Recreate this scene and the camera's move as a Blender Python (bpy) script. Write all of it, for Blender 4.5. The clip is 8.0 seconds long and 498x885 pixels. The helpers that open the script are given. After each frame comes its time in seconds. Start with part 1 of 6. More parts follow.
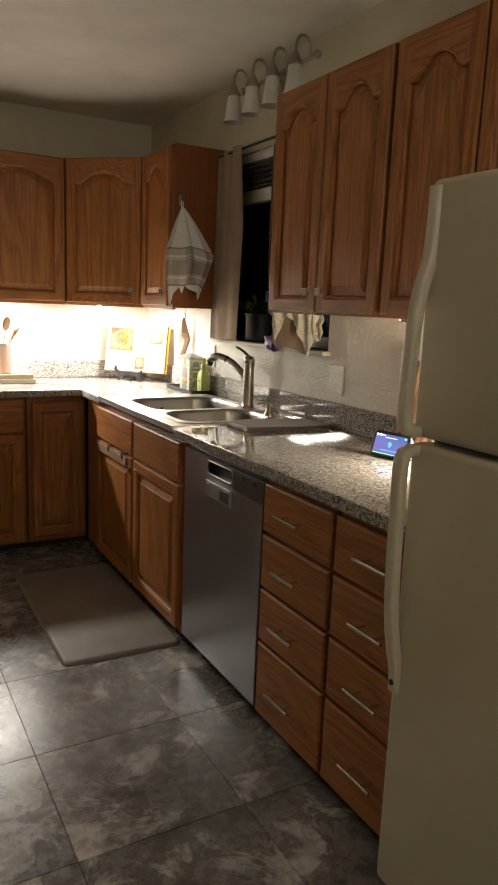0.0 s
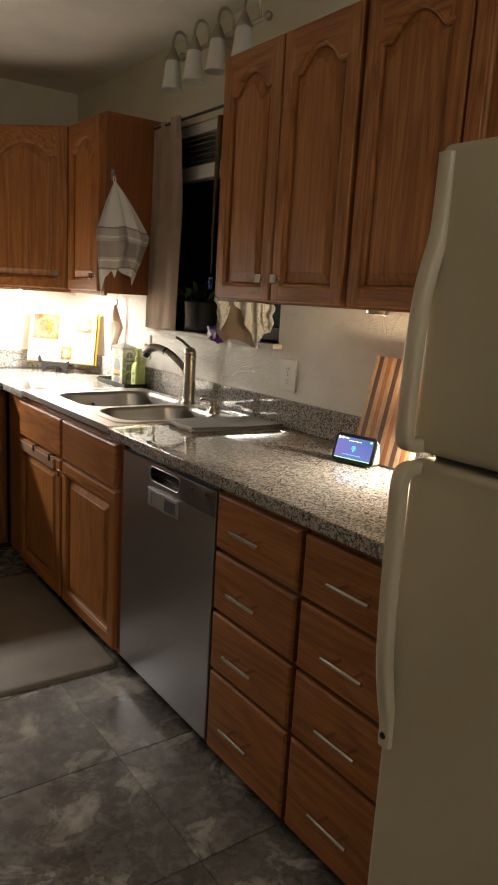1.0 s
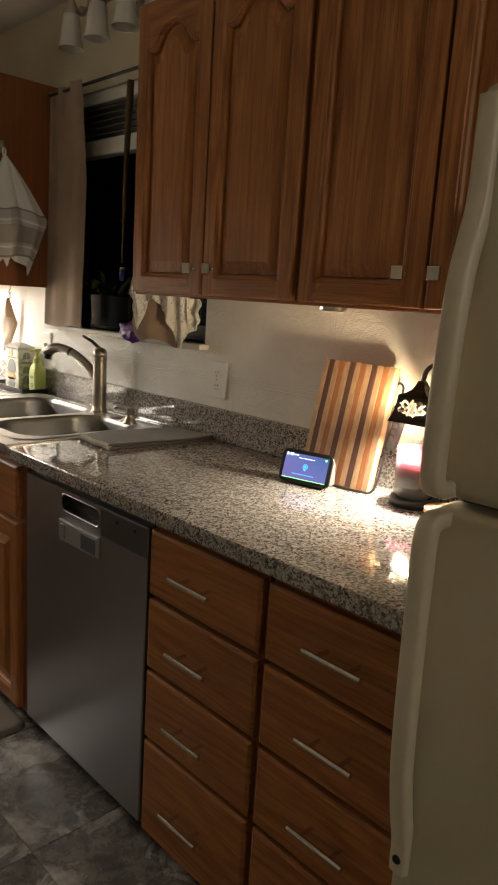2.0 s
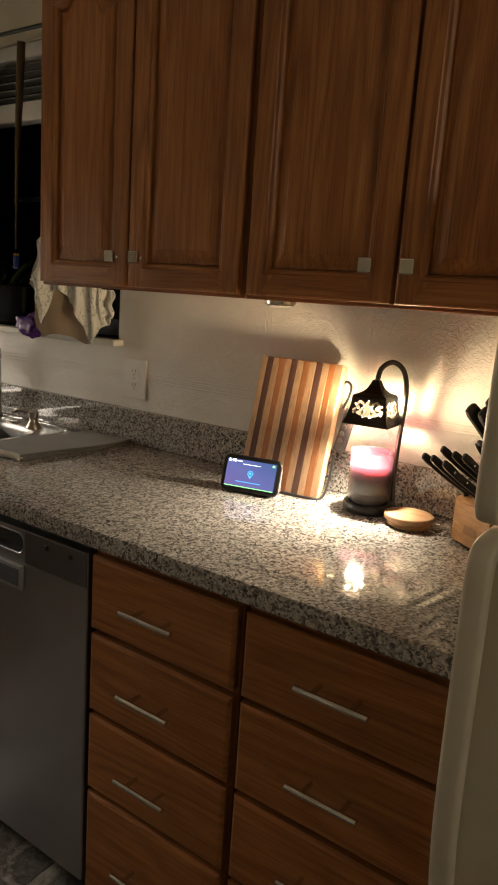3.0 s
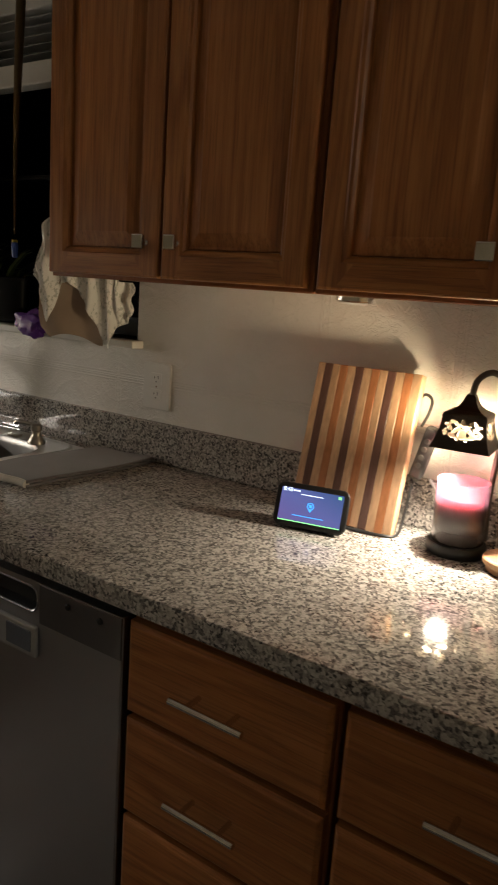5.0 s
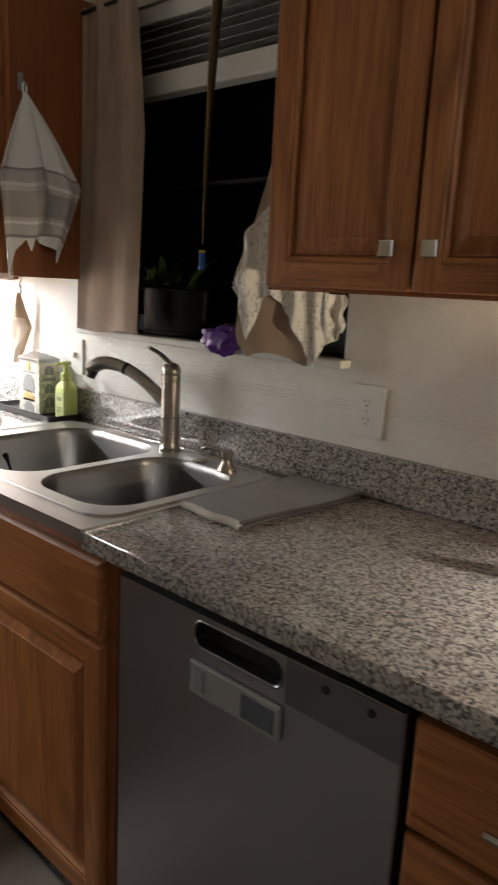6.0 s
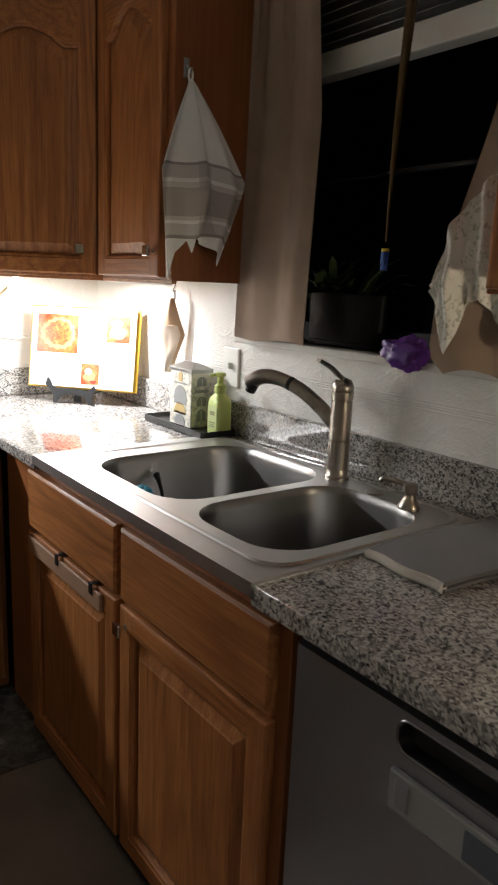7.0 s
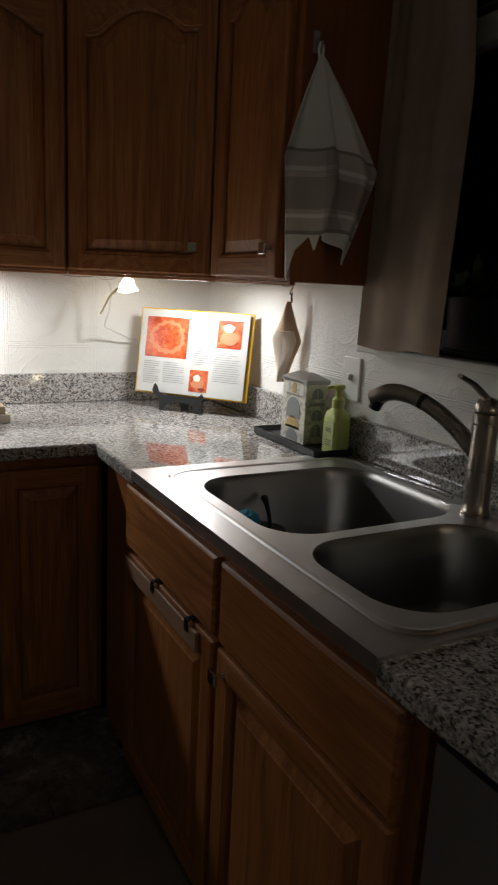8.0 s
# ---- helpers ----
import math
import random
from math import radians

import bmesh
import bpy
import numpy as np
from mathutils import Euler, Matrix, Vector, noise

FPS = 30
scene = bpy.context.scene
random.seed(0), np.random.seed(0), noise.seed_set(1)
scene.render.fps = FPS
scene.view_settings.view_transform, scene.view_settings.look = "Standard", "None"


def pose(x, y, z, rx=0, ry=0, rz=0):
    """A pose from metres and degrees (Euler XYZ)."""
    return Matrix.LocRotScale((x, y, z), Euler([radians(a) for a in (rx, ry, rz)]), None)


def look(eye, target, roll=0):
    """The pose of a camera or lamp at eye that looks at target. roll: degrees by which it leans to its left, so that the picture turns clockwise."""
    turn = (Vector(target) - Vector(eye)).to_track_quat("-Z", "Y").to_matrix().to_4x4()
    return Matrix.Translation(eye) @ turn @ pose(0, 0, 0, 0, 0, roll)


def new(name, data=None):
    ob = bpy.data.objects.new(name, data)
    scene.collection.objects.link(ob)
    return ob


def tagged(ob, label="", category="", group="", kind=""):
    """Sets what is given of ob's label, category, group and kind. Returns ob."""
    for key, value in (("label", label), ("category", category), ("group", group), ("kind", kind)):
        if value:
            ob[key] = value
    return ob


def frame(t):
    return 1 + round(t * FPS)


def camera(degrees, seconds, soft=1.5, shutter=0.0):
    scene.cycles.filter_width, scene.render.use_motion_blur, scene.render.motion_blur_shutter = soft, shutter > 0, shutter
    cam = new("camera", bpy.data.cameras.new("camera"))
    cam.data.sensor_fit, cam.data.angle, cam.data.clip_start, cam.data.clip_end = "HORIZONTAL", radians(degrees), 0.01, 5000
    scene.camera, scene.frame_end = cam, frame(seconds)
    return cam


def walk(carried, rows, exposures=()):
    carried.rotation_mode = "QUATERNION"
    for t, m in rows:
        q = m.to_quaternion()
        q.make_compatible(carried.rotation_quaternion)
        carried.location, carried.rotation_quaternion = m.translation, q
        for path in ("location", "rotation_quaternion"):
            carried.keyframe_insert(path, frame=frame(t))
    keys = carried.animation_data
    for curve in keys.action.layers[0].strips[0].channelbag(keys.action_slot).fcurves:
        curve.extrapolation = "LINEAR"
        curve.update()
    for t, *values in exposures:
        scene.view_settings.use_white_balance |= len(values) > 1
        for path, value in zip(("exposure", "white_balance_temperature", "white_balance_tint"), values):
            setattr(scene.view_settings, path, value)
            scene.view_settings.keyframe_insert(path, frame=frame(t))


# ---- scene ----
cam = camera(38.9, 8.0, 1.9, 0.25)
PATH = [
    (0, (-0.051, -0.035, 1.386), (0.919, 1.674, 1.011), 2.3),
    (0.5, (-0.016, 0.09, 1.38), (1.019, 1.757, 0.994), 2.8),
    (1, (0.009, 0.226, 1.383), (1.158, 1.814, 0.985), 3.3),
    (1.5, (0.072, 0.397, 1.37), (1.307, 1.919, 0.971), 3.3),
    (2, (0.132, 0.557, 1.378), (1.503, 1.958, 0.98), 3.6),
    (3.5, (0.128, 0.876, 1.375), (1.806, 1.884, 0.965), 4.1),
    (4, (0.176, 0.938, 1.367), (1.878, 1.905, 0.955), 4.3),
    (4.2, (0.205, 0.97, 1.367), (1.905, 1.941, 0.957), 4.4),
    (5.3, (0.31, 1.174, 1.369), (1.905, 2.304, 0.944), 3.8),
    (5.5, (0.316, 1.241, 1.368), (1.879, 2.413, 0.941), 3.6),
    (6, (0.306, 1.431, 1.374), (1.76, 2.735, 0.945), 2.9),
    (6.1, (0.306, 1.469, 1.369), (1.736, 2.801, 0.94), 2.6),
    (6.5, (0.312, 1.554, 1.358), (1.633, 2.991, 0.922), 2.4),
    (7, (0.396, 1.685, 1.37), (1.585, 3.233, 0.934), 2.5),
    (7.5, (0.477, 1.776, 1.375), (1.538, 3.414, 0.938), 2.8),
    (8, (0.495, 1.871, 1.362), (1.43, 3.584, 0.924), 2.9),
]
walk(cam, [(t, look(eye, target, roll)) for t, eye, target, roll in PATH],
     [(0, 2.75, 6450, 10), (1, 2.75, 6450, 10), (2, 2.5, 6500, 10), (3.3, 2.3, 6700, 10), (4.2, 1.95, 6700, 10), (5.3, 2.1, 6100, 11), (5.8, 2.5, 5700, 11),
      (6.5, 3.0, 5600, 10), (7.0, 2.4, 5600, 10), (7.5, 1.4, 5650, 9), (8, 0.7, 5650, 9)])

# ---- light ----
world = bpy.data.worlds.new("night")
scene.world = world
world.use_nodes = True
world.node_tree.nodes["Background"].inputs[0].default_value = (0.002, 0.002, 0.003, 1)
world.node_tree.nodes["Background"].inputs[1].default_value = 0.3

WX, FY, CEIL, FLOOR = 1.680, 4.415, 2.48, 0.02   # sink wall, far wall, ceiling, floor
TOP = 0.914                                      # worktop
LX, BY = -1.75, -1.9                             # left wall and the wall behind


def area_lamp(name, where, size, power, color, rot=(0, 0, 0)):
    d = bpy.data.lights.new(name, "AREA")
    d.shape, d.size, d.size_y, d.energy, d.color = "RECTANGLE", size[0], size[1], power, color
    ob = new(name, d)
    ob.matrix_world = pose(*where, *rot)
    return ob


def bulb_lamp(name, where, radius, power, color):
    d = bpy.data.lights.new(name, "POINT")
    d.shadow_soft_size, d.energy, d.color = radius, power, color
    ob = new(name, d)
    ob.location = where
    return ob


# strip lights under the far wall cupboards, the clip lamp in the corner, the candle lamp
LED, WARM = (1.0, 0.94, 0.83), (1.0, 0.87, 0.66)
area_lamp("under_cabinet_light", (0.46, 4.26, 1.362), (0.72, 0.08), 5.4, LED)
area_lamp("corner_light", (1.400, 3.985, 1.3625), (0.12, 0.035), 2.1, LED, (0, 0, -45))
bulb_lamp("wrapped_bulb_glow", (1.281, 4.236, 1.345), 0.008, 0.4, (1.0, 0.90, 0.66))
# candle lamp: warm light leaking back from the bulb through the pierced shade, and the beam below it
bulb_lamp("candle_lamp_glow", (1.578, 1.464, 1.142), 0.024, 3.5, (1.0, 0.78, 0.46))
spot = bpy.data.lights.new("candle_lamp_beam", "SPOT")
spot.energy, spot.color, spot.spot_size, spot.spot_blend, spot.shadow_soft_size = 7.2, WARM, radians(134), 0.9, 0.016
beam = new("candle_lamp_beam", spot)
beam.matrix_world = look((1.578, 1.464, 1.112), (1.578 - 0.50, 1.464 + 0.22, 1.112 - 0.84))
# dim fill light added behind the camera, with no source built there
area_lamp("next_room_light", (0.25, -1.75, 2.25), (1.0, 0.3), 2.15, (1.0, 0.92, 0.78), (110, 0, 0))
# and a weaker fill added across the room; that wall has no doorway
area_lamp("doorway_light", (-1.70, 1.3, 1.9), (0.8, 0.8), 0.16, (1.0, 0.93, 0.86), (100, 0, -72))


# ---- materials ----
def mat(name, color=(0.8, 0.8, 0.8), rough=0.5, metal=0.0, **more):
    m = bpy.data.materials.new(name)
    m.use_nodes = True
    b = m.node_tree.nodes["Principled BSDF"]
    b.inputs["Base Color"].default_value = (*color, 1)
    b.inputs["Roughness"].default_value = rough
    b.inputs["Metallic"].default_value = metal
    for k, v in more.items():
        b.inputs[k.replace("_", " ")].default_value = v
    return m


class Net:
    """Short hand for building node trees."""

    def __init__(self, m):
        self.t = m.node_tree
        self.b = self.t.nodes["Principled BSDF"]

    def add(self, kind, **inputs):
        n = self.t.nodes.new(kind)
        for k, v in inputs.items():
            self.put(n, k, v)
        return n

    def put(self, n, k, v):
        key = int(k[1:]) if k[0] == "i" and k[1:].isdigit() else k.replace("_", " ")
        if isinstance(v, bpy.types.NodeSocket):
            self.t.links.new(v, n.inputs[key])
        else:
            n.inputs[key].default_value = v

    def math(self, op, a, b=0.0, c=0.0):
        n = self.t.nodes.new("ShaderNodeMath")
        n.operation = op
        for k, v in zip(("i0", "i1", "i2"), (a, b, c)):
            self.put(n, k, v)
        return n.outputs[0]

    def coords(self, scale=(1, 1, 1), rot=(0, 0, 0), random_shift=False):
        tc = self.t.nodes.new("ShaderNodeTexCoord")
        mp = self.t.nodes.new("ShaderNodeMapping")
        self.t.links.new(tc.outputs["Object"], mp.inputs[0])
        mp.inputs["Scale"].default_value, mp.inputs["Rotation"].default_value = scale, rot
        if random_shift:
            info = self.t.nodes.new("ShaderNodeObjectInfo")
            mul = self.t.nodes.new("ShaderNodeVectorMath")
            mul.operation = "SCALE"
            mul.inputs[0].default_value = (13, 17, 11)
            self.t.links.new(info.outputs["Random"], mul.inputs["Scale"])
            self.t.links.new(mul.outputs[0], mp.inputs["Location"])
        return mp.outputs[0]

    def noise(self, vec, scale, detail=4.0, rough=0.55, dist=0.0):
        n = self.add("ShaderNodeTexNoise", Vector=vec, Scale=scale, Detail=detail, Roughness=rough, Distortion=dist)
        return n.outputs["Fac"]

    def ramp(self, fac, *stops):
        n = self.t.nodes.new("ShaderNodeValToRGB")
        self.t.links.new(fac, n.inputs[0])
        el = n.color_ramp.elements
        while len(el) < len(stops):
            el.new(0.5)
        for e, (p, c) in zip(el, stops):
            e.position = p
            e.color = (*c, 1) if len(c) == 3 else c
        return n.outputs[0]

    def mix(self, fac, a, b, kind="MIX"):
        n = self.t.nodes.new("ShaderNodeMix")
        n.data_type, n.blend_type = "RGBA", kind
        for k, v in ((0, fac), (6, a), (7, b)):
            if isinstance(v, bpy.types.NodeSocket):
                self.t.links.new(v, n.inputs[k])
            else:
                n.inputs[k].default_value = v if k == 0 else (*v, 1)
        return n.outputs[2]

    def bump(self, height, strength=0.3, distance=0.002):
        n = self.add("ShaderNodeBump", Height=height, Strength=strength, Distance=distance)
        self.t.links.new(n.outputs[0], self.b.inputs["Normal"])

    def out(self, **inputs):
        for k, v in inputs.items():
            self.put(self.b, k, v)


def g(v):
    return (v, v, v)


def oak(name, along):
    """Stained oak; along: the axis of the grain."""
    m = mat(name, rough=0.45, Specular_IOR_Level=0.35)
    n = Net(m)

    def along_grain(across, length):
        v = [across, across, across]
        v["xyz".index(along)] = length
        return n.coords(v, random_shift=True)

    pores = n.noise(along_grain(330, 9.0), 1.0, 3, 0.6)
    fine = n.noise(along_grain(85, 2.6), 1.0, 5, 0.62)
    flame = n.noise(along_grain(7.0, 0.75), 1.0, 2, 0.4, 0.25)
    bands = n.math("MULTIPLY_ADD", n.math("SINE", n.math("MULTIPLY_ADD", fine, 2.2, n.math("MULTIPLY", flame, 75.0))), 0.5, 0.5)
    bands = n.math("POWER", bands, 2.2)
    tone = n.ramp(fine, (0.28, (0.262, 0.096, 0.027)), (0.5, (0.375, 0.146, 0.041)), (0.72, (0.455, 0.192, 0.060)))
    patch = n.noise(along_grain(4.0, 1.2), 1.0, 2)
    col = n.mix(n.math("MULTIPLY", bands, n.math("MULTIPLY_ADD", patch, 0.85, 0.0)), tone, (0.175, 0.058, 0.014))
    streak = n.ramp(pores, (0.38, g(0.40)), (0.50, g(1.0)))
    col = n.mix(0.44, col, streak, "MULTIPLY")
    big = n.noise(n.coords((1.7, 1.7, 1.7), random_shift=True), 1.0, 2)
    col = n.mix(0.35, col, n.ramp(big, (0.3, g(0.66)), (0.7, g(1.1))), "MULTIPLY")
    n.out(Base_Color=col, Roughness=n.math("MULTIPLY_ADD", fine, 0.22, 0.30))
    n.bump(n.math("MULTIPLY_ADD", bands, -0.25, pores), 0.20, 0.0008)
    return m


OAK_Z, OAK_Y, OAK_X = oak("oak_upright", "z"), oak("oak_level", "y"), oak("oak_level_far", "x")


def veneer():
    """Plain low-grain side panels, toned darker for their faces out of the light."""
    m = mat("shaded_side_veneer", rough=0.42, Specular_IOR_Level=0.35)
    n = Net(m)
    a = n.noise(n.coords((60, 60, 2.5)), 1.0, 4, 0.6)
    b = n.noise(n.coords(), 3.0, 3)
    col = n.ramp(a, (0.3, (0.215, 0.072, 0.020)), (0.7, (0.275, 0.098, 0.028)))
    n.out(Base_Color=n.mix(0.4, col, n.ramp(b, (0.3, g(0.7)), (0.7, g(1.1))), "MULTIPLY"))
    n.bump(a, 0.08, 0.0006)
    return m


SIDE = veneer()


def granite():
    m = mat("granite", rough=0.08, Specular_IOR_Level=0.8)
    n = Net(m)
    v = n.coords()
    warp = n.add("ShaderNodeTexNoise", Vector=v, Scale=60.0, Detail=2.0)
    vm = n.t.nodes.new("ShaderNodeVectorMath")
    vm.operation = "MULTIPLY_ADD"
    n.t.links.new(warp.outputs["Color"], vm.inputs[0])
    vm.inputs[1].default_value = (0.010, 0.010, 0.010)
    n.t.links.new(v, vm.inputs[2])
    cell = n.add("ShaderNodeTexVoronoi", Vector=vm.outputs[0], Scale=225.0)
    sep = n.add("ShaderNodeSeparateColor", Color=cell.outputs["Color"])
    patch = n.noise(v, 80.0, 3, 0.6)
    cell2 = n.add("ShaderNodeTexVoronoi", Vector=vm.outputs[0], Scale=560.0)
    sep2 = n.add("ShaderNodeSeparateColor", Color=cell2.outputs["Color"])
    both = n.math("MULTIPLY_ADD", sep2.outputs[0], 0.20, n.math("MULTIPLY", sep.outputs[0], 0.80))
    pick = n.math("MULTIPLY_ADD", both, 0.74, n.math("MULTIPLY", patch, 0.34))
    col = n.ramp(pick, (0.0, (0.022, 0.021, 0.022)), (0.22, (0.045, 0.043, 0.043)), (0.34, (0.13, 0.122, 0.117)),
                 (0.48, (0.26, 0.245, 0.23)), (0.62, (0.40, 0.375, 0.345)), (0.85, (0.56, 0.53, 0.495)))
    broad = n.noise(v, 6.0, 2)
    col = n.mix(0.3, col, n.ramp(broad, (0.35, g(0.7)), (0.65, g(1.05))), "MULTIPLY")
    n.out(Base_Color=col, Roughness=n.math("MULTIPLY_ADD", patch, 0.06, 0.03))
    return m


GRANITE = granite()


def embossed(name, axis):
    """White painted paper pressed with a tile of rings and scrolls; axis: the level axis of the wall."""
    m = mat(name, (0.78, 0.76, 0.71), 0.55)
    n = Net(m)
    v = n.coords()
    sp = n.add("ShaderNodeSeparateXYZ", Vector=v)
    u, w = sp.outputs["XYZ".index(axis.upper())], sp.outputs[2]
    tile = 0.305
    fu = n.math("SUBTRACT", n.math("FRACT", n.math("DIVIDE", u, tile)), 0.5)
    fw = n.math("SUBTRACT", n.math("FRACT", n.math("DIVIDE", n.math("ADD", w, 0.10), tile)), 0.5)
    r = n.math("SQRT", n.math("ADD", n.math("MULTIPLY", fu, fu), n.math("MULTIPLY", fw, fw)))
    au, aw = n.math("SUBTRACT", 0.5, n.math("ABSOLUTE", fu)), n.math("SUBTRACT", 0.5, n.math("ABSOLUTE", fw))
    rc = n.math("SQRT", n.math("ADD", n.math("MULTIPLY", au, au), n.math("MULTIPLY", aw, aw)))

    def hoop(dist, at, wide):
        d = n.math("DIVIDE", n.math("SUBTRACT", dist, at), wide)
        return n.math("POWER", 2.718, n.math("MULTIPLY", n.math("MULTIPLY", d, d), -1.0))

    ang = n.math("ARCTAN2", fw, fu)
    petal = n.math("MULTIPLY", n.math("SINE", n.math("MULTIPLY_ADD", ang, 12.0, n.math("MULTIPLY", r, 40.0))), hoop(r, 0.30, 0.07))
    curl = n.math("SINE", n.math("MULTIPLY", n.noise(v, 46.0, 1, 0.4, 1.8), 22.0))
    edge = n.math("MAXIMUM", n.math("ABSOLUTE", fu), n.math("ABSOLUTE", fw))
    hoops = n.math("ADD", n.math("ADD", hoop(r, 0.40, 0.012), hoop(r, 0.20, 0.012)), n.math("ADD", hoop(rc, 0.22, 0.012), hoop(rc, 0.12, 0.012)))
    lines_ = n.math("ADD", hoop(edge, 0.492, 0.006), hoop(edge, 0.468, 0.005))
    height = n.math("ADD", n.math("ADD", n.math("MULTIPLY", hoops, 0.45), n.math("MULTIPLY", lines_, 0.9)), n.math("ADD", n.math("MULTIPLY", petal, 0.35), n.math("MULTIPLY", curl, 0.24)))
    height = n.math("ADD", height, n.math("MULTIPLY", n.noise(v, 8.0, 2), 0.35))
    tone = n.noise(v, 4.0, 3)
    n.out(Base_Color=n.ramp(tone, (0.3, (0.70, 0.68, 0.63)), (0.7, (0.80, 0.78, 0.74))))
    n.bump(height, 0.62, 0.0018)
    return m


PAPER_Y, PAPER_X = embossed("embossed_paper", "y"), embossed("embossed_paper_far", "x")


def plaster(name, color):
    m = mat(name, color, 0.7)
    n = Net(m)
    v = n.coords()
    a, b = n.noise(v, 3.0, 3), n.noise(v, 180.0, 3)
    n.out(Base_Color=n.ramp(a, (0.3, tuple(c * 0.9 for c in color)), (0.7, tuple(c * 1.04 for c in color))))
    n.bump(b, 0.15, 0.001)
    return m


WALL_PAINT = plaster("wall_paint", (0.61, 0.56, 0.43))
CEIL_PAINT = plaster("ceiling_paint", (0.87, 0.84, 0.77))


def tile_stone():
    m = mat("floor_tile_stone", rough=0.3)
    n = Net(m)
    v = n.coords(random_shift=True)
    a = n.noise(v, 5.6, 8, 0.62, 0.7)
    b = n.noise(v, 19.0, 8, 0.75, 0.4)
    c = n.noise(v, 90.0, 3)
    col = n.ramp(a, (0.36, (0.070, 0.064, 0.057)), (0.47, (0.115, 0.105, 0.095)), (0.515, (0.150, 0.138, 0.125)), (0.540, (0.088, 0.080, 0.072)), (0.575, (0.25, 0.232, 0.212)), (0.66, (0.36, 0.34, 0.31)))
    col = n.mix(0.6, col, n.ramp(b, (0.3, g(0.5)), (0.62, g(1.75))), "MULTIPLY")
    n.out(Base_Color=col, Roughness=n.math("MULTIPLY_ADD", b, 0.34, 0.10))
    n.bump(n.math("MULTIPLY_ADD", c, 0.3, b), 0.22, 0.002)
    return m


TILE = tile_stone()
GROUT = mat("grout", (0.16, 0.15, 0.138), 0.9)


def brushed(name, color, along, rough=0.32):
    m = mat(name, color, rough, 1.0)
    n = Net(m)
    s = [420, 420, 420]
    s["xyz".index(along)] = 4
    a = n.noise(n.coords(s), 1.0, 2)
    b = n.noise(n.coords(), 5.0, 4)
    n.out(Roughness=n.math("ADD", n.math("MULTIPLY_ADD", a, 0.14, rough - 0.12), n.math("MULTIPLY", b, 0.10)))
    n.bump(a, 0.06, 0.0004)
    return m


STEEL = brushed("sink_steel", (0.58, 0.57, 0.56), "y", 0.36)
# bowls: the sink steel brushed upright, darkened for the shade inside them
BOWL_STEEL_SHADED = brushed("bowl_steel_shaded", (0.30, 0.29, 0.28), "z", 0.34)
DW_STEEL = brushed("dishwasher_steel", (0.43, 0.425, 0.45), "z", 0.36)
DW_STRIP = brushed("control_strip_steel", (0.24, 0.235, 0.25), "y", 0.34)
NICKEL = brushed("brushed_nickel", (0.40, 0.365, 0.32), "z", 0.30)
CHROME = mat("handle_chrome", (0.70, 0.69, 0.67), 0.12, 1.0)
BLACK = mat("black_plastic", (0.012, 0.012, 0.013), 0.35)
# near-black for the toe kicks: the shade of their recess as colour
SHADOW_GAP = mat("toe_kick_shade", (0.03, 0.014, 0.007), 0.8)


def painted_steel():
    m = mat("fridge_enamel", (0.52, 0.46, 0.34), 0.38)
    n = Net(m)
    v = n.coords()
    n.bump(n.noise(v, 420.0, 2), 0.25, 0.0006)
    n.out(Base_Color=n.ramp(n.noise(v, 2.0, 3), (0.3, (0.49, 0.435, 0.315)), (0.7, (0.55, 0.49, 0.365))))
    return m


ENAMEL = painted_steel()
IVORY = mat("ivory_plastic", (0.58, 0.52, 0.40), 0.38)


# ---- building helpers ----
def part(name, bm, material, parent=None, label="", smooth=False):
    """Links a bmesh, built in world coordinates, as one mesh under parent."""
    me = bpy.data.meshes.new(name)
    bmesh.ops.recalc_face_normals(bm, faces=bm.faces)
    bm.to_mesh(me)
    bm.free()
    for m in material if isinstance(material, (list, tuple)) else (material,):
        me.materials.append(m)
    if smooth:
        for p in me.polygons:
            p.use_smooth = True
        me.set_sharp_from_angle(angle=radians(40))
    ob = new(name, me)
    if parent is not None:
        ob.parent = parent
        top = parent
        inv = Matrix.Identity(4)
        while top is not None:
            inv = inv @ top.matrix_basis.inverted() if top.parent is None else inv
            top = top.parent
        if parent.parent is None:
            ob.matrix_parent_inverse = inv
    if label:
        ob["label"] = label
    return ob


def thing(name, where, label, category, group="", kind=""):
    ob = new(name)
    ob.empty_display_size = 0.05
    ob.matrix_basis = Matrix.Translation(where)
    return tagged(ob, label, category, group, kind)


def box(x0, x1, y0, y1, z0, z1, bevel=0.0, segs=1, bm=None):
    bm2 = bmesh.new()
    bmesh.ops.create_cube(bm2, size=1)
    for v in bm2.verts:
        v.co = ((x0 + x1) / 2 + v.co.x * (x1 - x0), (y0 + y1) / 2 + v.co.y * (y1 - y0), (z0 + z1) / 2 + v.co.z * (z1 - z0))
    if bevel:
        bmesh.ops.bevel(bm2, geom=list(bm2.edges), offset=bevel, segments=segs, profile=0.5, affect="EDGES")
    return join(bm, bm2)


def join(bm, other):
    if bm is None:
        return other
    me = bpy.data.meshes.new("tmp")
    other.to_mesh(me)
    other.free()
    bm.from_mesh(me)
    bpy.data.meshes.remove(me)
    return bm


def moved(bm, m):
    bmesh.ops.transform(bm, matrix=m, verts=bm.verts)
    return bm


